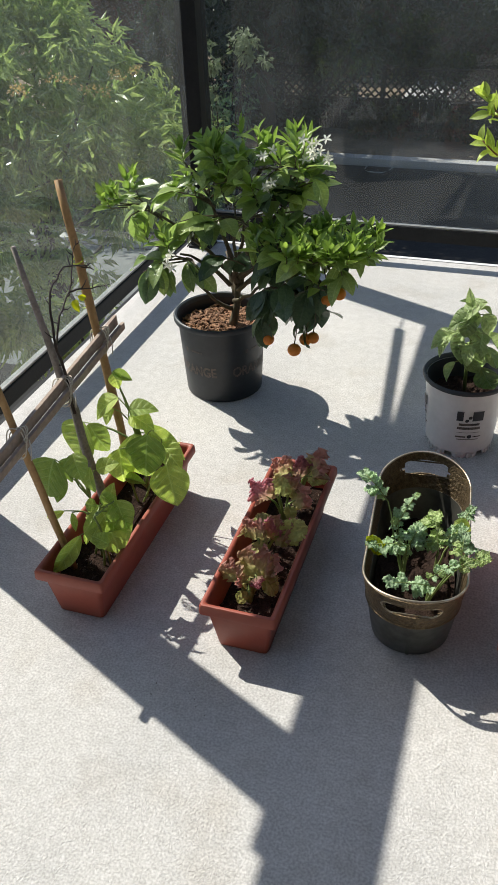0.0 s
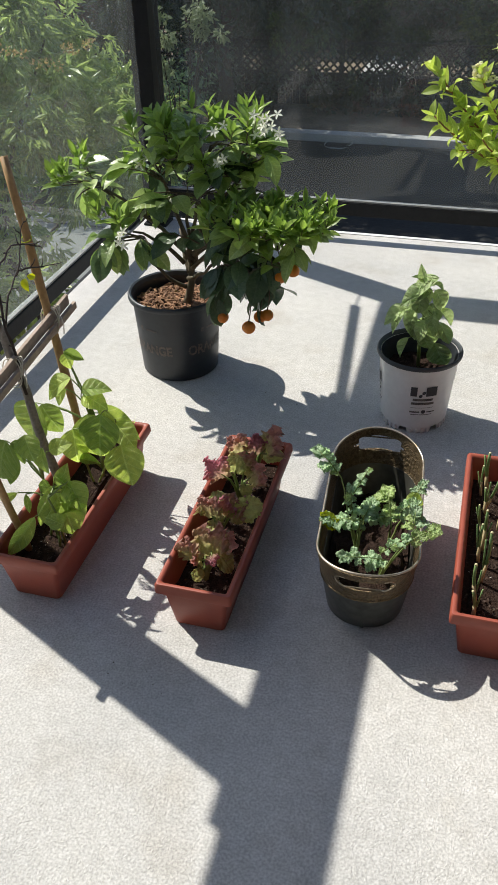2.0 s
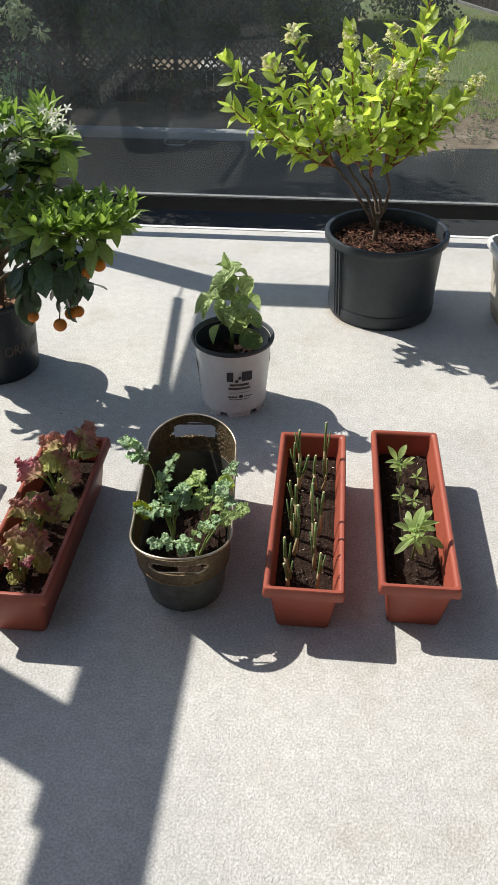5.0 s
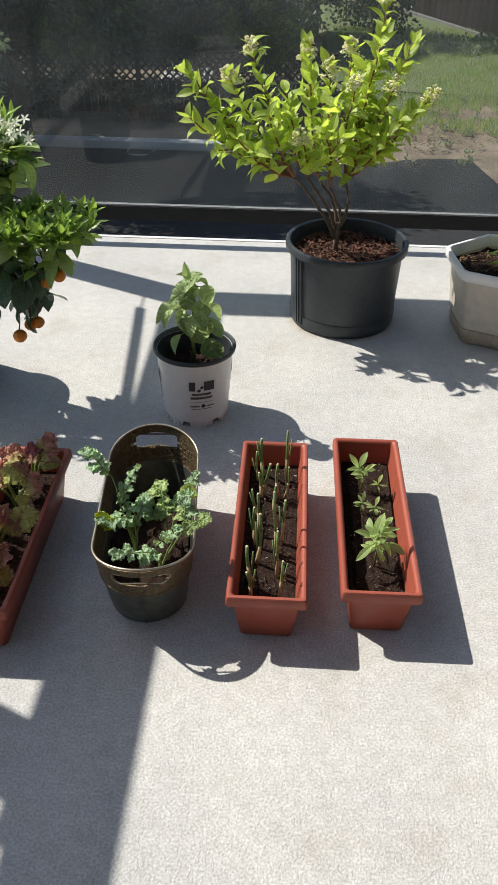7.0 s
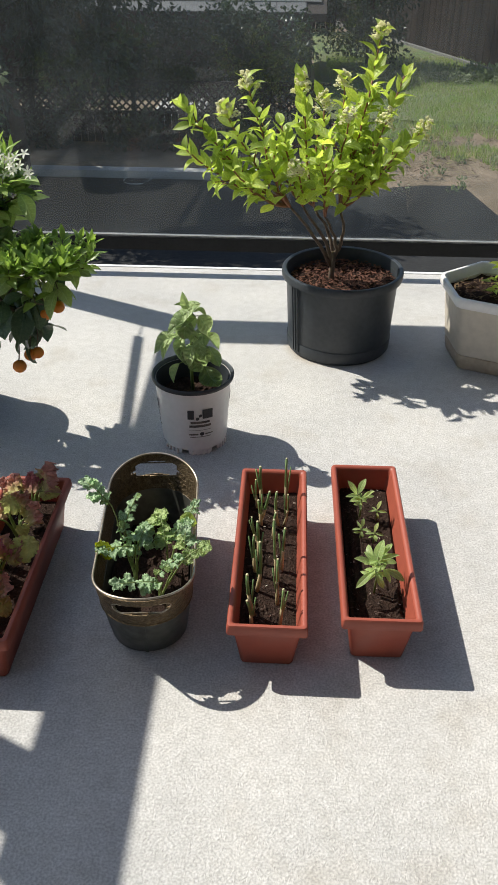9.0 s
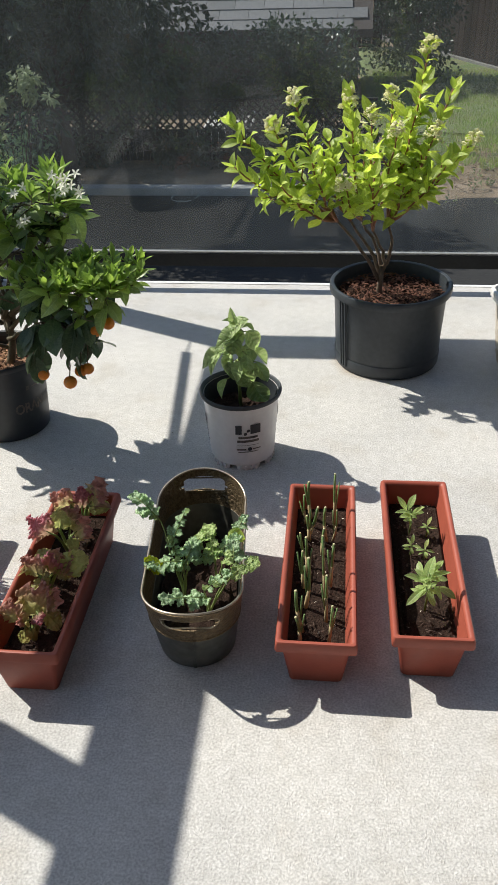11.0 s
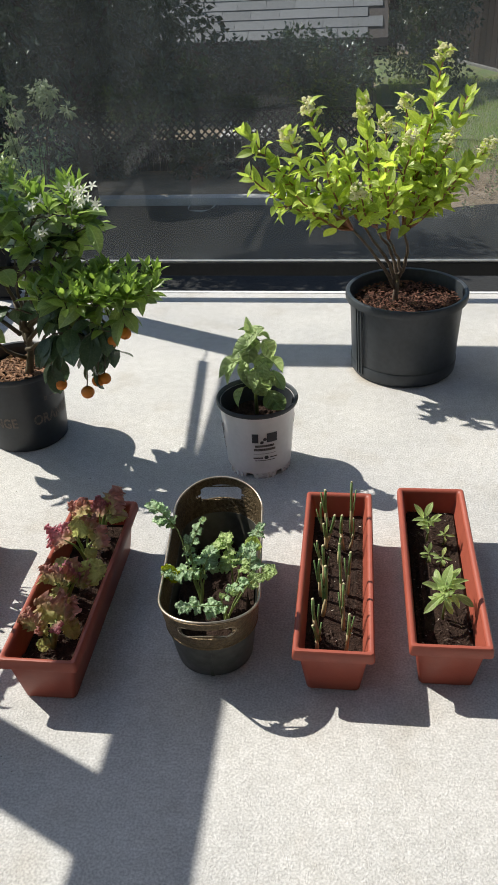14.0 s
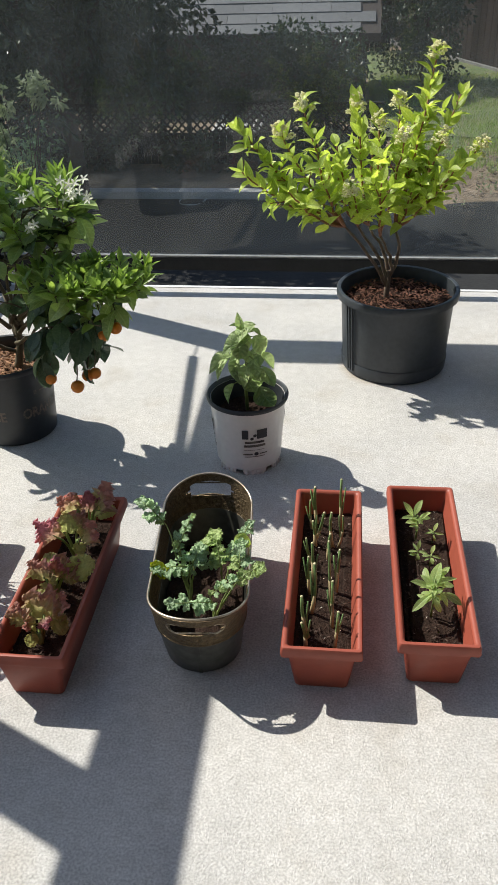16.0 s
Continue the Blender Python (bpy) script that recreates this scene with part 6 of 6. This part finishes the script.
structure("kerb", box_bm(-14, 0.3, 13.25, 13.5, GROUND_Z - 0.1, GROUND_Z + 0.12, 0.01), M_PALE, "pale concrete garden kerb in shade", "kerb")
# Pale slab, added and sized to show bright behind part of the lattice
structure("driveway", box_bm(-3.05, -1.95, 17.6, 20.6, GROUND_Z - 0.1, GROUND_Z + 0.03), M_PALE, "pale slab placed to look bright through the lattice fence", "driveway")
structure("kerb", box_bm(-16, -4.6, 8.6, 8.8, GROUND_Z - 0.1, GROUND_Z + 0.1, 0.01), M_PALE, "pale concrete kerb beside the deck", "kerb")


def tree(name, foot, clumps, per, size, leaf, label, seed, droop=0.5, slim=0.3, trunk=0.07):
    rng = random.Random(seed)
    o = Vector(foot)
    t = thing(name, foot, label, "tree")
    tubes = []
    mean = sum((Vector(c[:3]) for c in clumps), Vector()) / len(clumps) - o
    top = Vector((mean.x, mean.y, mean.z * 0.6))
    tubes.append(tube(bend((0, 0, -0.05), top, (0.05, 0.05, 0), 7, 0.02, rng), [trunk * (1 - 0.08 * i) for i in range(7)], 9))
    for c in clumps[:: max(1, len(clumps) // 24)]:
        tubes.append(tube(bend(top * rng.uniform(0.5, 1), Vector(c[:3]) - o, (0, 0, 0.15), 6, 0.03, rng), [trunk * 0.4, trunk * 0.33, trunk * 0.26, trunk * 0.2, trunk * 0.14, trunk * 0.08], 6))
    mesh_ob("trunk", *join_tubes(tubes), M_TRUNK, t, "dark limbed trunk")
    leaf_cloud("crown", [(c[0] - o.x, c[1] - o.y, c[2] - o.z, c[3]) for c in clumps], per, size, leaf, t, seed, droop, slim, "dense leafy crown")
    return t


rng = random.Random(50)
peach = []
for _ in range(260):
    y, v = rng.uniform(2.5, 6.9), rng.random()
    x = -4.9 + 1.8 * v + rng.uniform(-0.2, 0.2)
    peach.append((x, y, 0.92 + 0.05 * (y - 4.0) - 0.95 * (x + 4.9) + rng.uniform(-0.32, 0.16) + 0.25 * math.sin(2.3 * y + 3 * v), rng.uniform(0.10, 0.24)))
pt = tree("fruit_tree", (-3.8, 4.8, GROUND_Z), peach, 75, 0.15, M_LEAF_PEACH, "leafy tree with long drooping leaves outside the glass", 61, droop=0.8, slim=0.13)
for k in range(5):
    y = 3.4 + 0.45 * k
    z = 0.44 - 0.13 * (y - 3.5) + 0.06 * math.sin(k * 2.2)
    leaf_cloud("seed_head", [(0.62 + 0.06 * q * math.sin(k), y - 4.8 + 0.05 * q, z - GROUND_Z + 0.02 * math.cos(q), 0.04) for q in range(3)], 24, 0.02, M_RUST, pt, 30 + k, 0.2, 0.4, "rusty brown flower spray")

low = [(rng.uniform(-7.4, -4.2), rng.uniform(8.8, 10.6), rng.uniform(-2.6, -1.0), rng.uniform(0.2, 0.4)) for _ in range(110)]
tree("garden_shrub", (-5.6, 9.6, GROUND_Z), low, 60, 0.12, M_LEAF_GLOSSY, "glossy green garden shrub below the deck", 62, slim=0.2, trunk=0.04)
olive = [(-2.68 + rng.uniform(-0.12, 0.12), 6.5 + rng.uniform(-0.15, 0.15), rng.uniform(0.10, 0.38), rng.uniform(0.05, 0.09)) for _ in range(7)]
olive += [(-3.08 + rng.uniform(-0.06, 0.06), 6.5 + rng.uniform(-0.1, 0.1), rng.uniform(-0.3, 0.35), rng.uniform(0.05, 0.08)) for _ in range(8)]
tree("garden_shrub", (-2.95, 6.5, GROUND_Z), olive, 30, 0.075, M_LEAF_COVER, "thin olive garden shrub below the deck", 64, slim=0.22, trunk=0.02)
far = [(rng.uniform(1.1, 3.1), rng.uniform(23.4, 26), rng.uniform(-2.6, 1.4), rng.uniform(0.3, 0.55)) for _ in range(90)]
tree("garden_shrub", (2.1, 24.6, GROUND_Z), far, 70, 0.15, M_LEAF_HEDGE, "tall dark shrub beside the shed at the lawn end", 63, slim=0.24, trunk=0.05)
structure("path", box_bm(-16, -2.4, 5.2, 8.55, GROUND_Z - 0.1, GROUND_Z + 0.05), M_PATH, "grey paved garden path below the deck", "path")

# Trees added to shade the ground, their crowns mostly out of view
for k, (x, y, leaf, label) in enumerate(((-7.2, 13.6, M_LEAF_PLUM, "tall purple-leaved tree added to shade the garden"), (-12.3, 14.6, M_LEAF_HEDGE, "tall dark green tree added as a dark backdrop"), (-5.6, 17.0, M_LEAF_HEDGE, "broad dark tree added above the lattice fence for shade"), (-9.8, 16.5, M_LEAF_PLUM, "purple-leaved tree added behind the garden for shade"), (-4.4, 12.6, M_LEAF_HEDGE, "dark tree added to shade the ground below the deck"))):
    cl = []
    r2 = random.Random(70 + k)
    for _ in range(85):
        d = rand_way(r2, (-1, 1))
        q = r2.uniform(0.3, 1.0)
        cl.append((x + d.x * (3.0 if k == 1 else 2.1) * q, y + d.y * 2.1 * q, 0.9 + d.z * (3.4 if k == 1 else 2.9) * q, r2.uniform(0.45, 0.8)))
    tree("garden_tree", (x, y, GROUND_Z), cl, 190, 0.15, leaf, label, 80 + k, slim=0.28, trunk=0.16)

hedge = thing("hedge", (-4.0, 16.4, GROUND_Z), "dark climbing hedge behind the lattice fence", "hedge")
r3 = random.Random(90)
hc = [(r3.uniform(-5.5, 4.3), r3.uniform(-0.3, 0.5), r3.uniform(1.0, 2.25), r3.uniform(0.25, 0.42)) for _ in range(190)]
hc += [(x, r3.uniform(-0.3, 0.1), r3.uniform(0.3, 1.0), 0.3) for x in [-5.5 + 0.12 * i for i in range(49)] + [1.6 + 0.12 * i for i in range(26)]]
hc += [(r3.uniform(-5, 4.6), r3.uniform(-1.3, -0.95), r3.uniform(0.05, 0.5), 0.26) for _ in range(70)]
leaf_cloud("foliage", hc, 70, 0.12, M_LEAF_HEDGE, hedge, 91, 0.3, 0.3, "dark evergreen foliage")
mesh_ob("stem", *join_tubes([tube(bend((x, 0, -0.02), (x + r3.uniform(-0.4, 0.4), 0.1, 1.6), (0, 0, 0), 5, 0.04, r3), [0.05, 0.045, 0.04, 0.03, 0.02], 7) for x in (-5, -3.6, -2.2, -0.5, 0.4, 2.6, 3.8)]), M_TRUNK, hedge)


def lattice_fence(x0, x1, y):
    t = thing("lattice_fence", (x0, y, GROUND_Z), "dark wooden fence with a diamond lattice top", "fence")
    long, z0, z1 = x1 - x0, 0.60, 1.12
    for k in range(int(long / 2) + 1):
        part("post", box_bm(k * 2 - 0.04, k * 2 + 0.04, -0.04, 0.04, 0, 1.2, 0.004), M_LATTICE, t)
    for z in (z0 - 0.03, z1):
        part("rail", box_bm(0, long, -0.025, 0.025, z, z + 0.05, 0.004), M_LATTICE, t)
    board = box_bm(0.004, 0.136, -0.012, 0.0, 0.02, z0 - 0.03, 0.003)
    me = part("board", board, M_FENCE, t).data
    for k in range(1, int(long / 0.14)):
        ob = new("board", me)
        ob.parent = t
        ob.location = (k * 0.14, 0, 0)
    verts, faces = [], []
    for s in (1, -1):
        k = -2
        while k * 0.15 < long + 0.6:
            a = Vector((k * 0.15, 0.004 * s, z0 + 0.02))
            b = a + Vector((s * 0.5, 0, 0.5))
            k += 1
            if min(a.x, b.x) < 0 or max(a.x, b.x) > long:
                continue
            w = Vector((s * -0.5, 0, 0.5)).normalized() * 0.018
            n = Vector((0, 0.004, 0))
            i = len(verts)
            verts += [a - w - n, a + w - n, b + w - n, b - w - n, a - w + n, a + w + n, b + w + n, b - w + n]
            faces += [tuple(i + q for q in f) for f in ((0, 1, 2, 3), (7, 6, 5, 4), (0, 4, 5, 1), (1, 5, 6, 2), (2, 6, 7, 3), (3, 7, 4, 0))]
    tagged(mesh_ob("lattice", verts, faces, M_LATTICE, t, "crossed lattice strips", smooth=False), kind="stuff")
    return t


lattice_fence(-9.0, 0.8, 15.6)


def shed():
    o = Vector((-3.4, 23.2, GROUND_Z))
    t = thing("garden_shed", tuple(o), "dark shed with a grey shingled roof", "shed")
    hx, hy, eave, ridge = 3.9, 2.2, 1.78, 3.1
    part("wall", box_bm(-hx, hx, -hy, hy, 0, eave), M_SHEDWALL, t)
    run = hy + 0.35
    rise = ridge - eave
    slope = math.atan2(rise, run)
    part("roof", loft_bm([([(-hx - 0.3, -run), (hx + 0.3, -run), (hx + 0.3, run), (-hx - 0.3, run)], eave), ([(-hx - 0.3, -0.02), (hx + 0.3, -0.02), (hx + 0.3, 0.02), (-hx - 0.3, 0.02)], ridge)], True, True), M_SHEDWALL, t)
    part("fascia", box_bm(-hx - 0.3, hx + 0.3, -run - 0.03, -run, eave - 0.17, eave + 0.01, 0.004), M_SHEDWALL, t)
    bm = box_bm(-0.355, 0.355, 0.0, 0.44, 0.0, 0.025)
    me = bpy.data.meshes.new("shingle")
    bm.to_mesh(me)
    bm.free()
    me.materials.append(M_SHINGLE)
    rr = random.Random(5)
    for row in range(7):
        for k in range(12):
            x = -hx + 0.06 + 0.72 * k + (0.36 if row % 2 else 0)
            if x > hx:
                continue
            ob = new("shingle", me)
            ob.parent = t
            u = row * 0.41
            ob.matrix_basis = Matrix.Translation((x, -run - 0.02 + u * math.cos(slope), eave + 0.012 + u * math.sin(slope))) @ Matrix.Rotation(slope - 0.05, 4, "X") @ Matrix.Translation((0, 0, rr.uniform(0, 0.006)))
    return t


shed()

# lawn, ground cover and edging in the sun
gl = bmesh.new()
bmesh.ops.create_grid(gl, x_segments=40, y_segments=50, size=0.5, matrix=Matrix.LocRotScale((6.0, 24.5, GROUND_Z + 0.04), None, (11, 14, 1)))
for v in gl.verts:
    v.co.z += 0.05 * noise.noise(v.co * 0.8)
    if abs(v.co.y - 24.5) > 6.9 or abs(v.co.x - 6.0) > 5.4:
        v.co.z -= 0.15
        v.co.y += 1.6 * noise.noise(v.co * 0.9)
structure("lawn", gl, M_GRASS, "patchy sunlit lawn beside the fence", "lawn")
r4 = np.random.default_rng(33)
grass = tagged(new("grass"), "sunlit patchy green grass", "grass", "", "stuff")
gv, gf = [], []
for _ in range(46000):
    y = r4.uniform(12.5, 26)
    x = r4.uniform(1.0, 8.5)
    if noise.noise(Vector((x * 0.9, y * 0.9, 2))) + 0.4 * noise.noise(Vector((x * 3, y * 3, 7))) + (0.45 if y > 17.0 else -0.65 + 1.1 * (y - 12.5) / 4.5) < 0.0:
        continue
    h, a = r4.uniform(0.02, 0.11), r4.uniform(0, 6.28)
    w, l = 0.012, r4.uniform(-0.05, 0.05, 2)
    k = len(gv)
    gv += [(x - w * math.cos(a), y - w * math.sin(a), GROUND_Z - 0.0), (x + w * math.cos(a), y + w * math.sin(a), GROUND_Z - 0.0), (x + l[0], y + l[1], GROUND_Z + 0.04 + h)]
    gf.append((k, k + 1, k + 2))
mesh_ob("blades", gv, gf, M_BLADE, grass, smooth=False)
cover = tagged(new("ground_cover"), "low leafy ground cover along the lawn edge", "ground cover", "", "stuff")
r5 = random.Random(44)
leaf_cloud("foliage", [(2.2 + 6.2 * i / 69 + r5.uniform(-0.2, 0.2), 23.4 - 0.25 * (6.2 * i / 69) + r5.uniform(-0.9, 0.9), GROUND_Z + 0.12, r5.uniform(0.16, 0.32)) for i in range(70)], 60, 0.1, M_LEAF_COVER, cover, 45, 0.0, 0.35)
clods = tagged(new("earth_clods"), "loose clods of dry brown earth", "earth", "", "stuff")
clods.matrix_basis = pose(3.4, 15.5, GROUND_Z + 0.012)
chips(clods, 1600, 0, 0.0, 71, (0.02, 0.09), M_EARTH, box=(3.0, 2.1), name="clod", label="dry brown clods")
for k in range(60):
    x, y = r5.uniform(1.2, 6.0), r5.uniform(12.5, 17.5)
    leaf_cloud("weed", [(x, y, GROUND_Z + 0.04, r5.uniform(0.06, 0.17))], 34, 0.06, M_LEAF_COVER, cover, 100 + k, -0.4, 0.3)
turn = Matrix.Rotation(math.atan2(-4.9, 2.0), 4, "Z")
bm = box_bm(0, 22, -0.06, 0.06, -0.1, 0.12, 0.01)
bmesh.ops.transform(bm, matrix=Matrix.Translation((1.0, 35.0, GROUND_Z)) @ turn, verts=bm.verts)
structure("edging", bm, M_EDGING, "grey stone edging along the garden fence", "edging")


def board_fence(foot, turn, count, label):
    fence = thing("board_fence", foot, label, "fence", "board fences")
    fence.matrix_basis = Matrix.Translation(foot) @ turn
    me = part("board", box_bm(0.004, 0.176, -0.012, 0.012, 0.0, 2.4, 0.004), M_FENCE, fence).data
    for k in range(1, count):
        ob = new("board", me)
        ob.parent = fence
        ob.location = (k * 0.18, 0.006 * (k % 2), 0)
    for z in (0.4, 1.9):
        part("rail", box_bm(0, count * 0.18, 0.02, 0.07, z, z + 0.09), M_FENCE, fence)
    return fence


board_fence((1.3, 35.1, GROUND_Z), turn, 120, "tall dark brown board fence beside the lawn")
board_fence((-14, 31.5, GROUND_Z), Matrix.Identity(4), 86, "tall dark brown board fence at the end of the garden")
# Pale loop on the ground, added in place of a reflection in the glass
hose = thing("reflected_loop", (-2.55, 13.0, GROUND_Z + 0.02), "pale loop standing in for a wire loop reflection", "hose")
mesh_ob("loop", *tube([(0.22 * math.cos(a) * (1 + 0.1 * math.sin(2 * a)), 0.3 * math.sin(a), 0.02 + 0.01 * math.sin(3 * a)) for a in [math.pi * (0.95 + 1.15 * i / 20) for i in range(21)]], [0.016] * 21, 6), M_LOOP, hose)
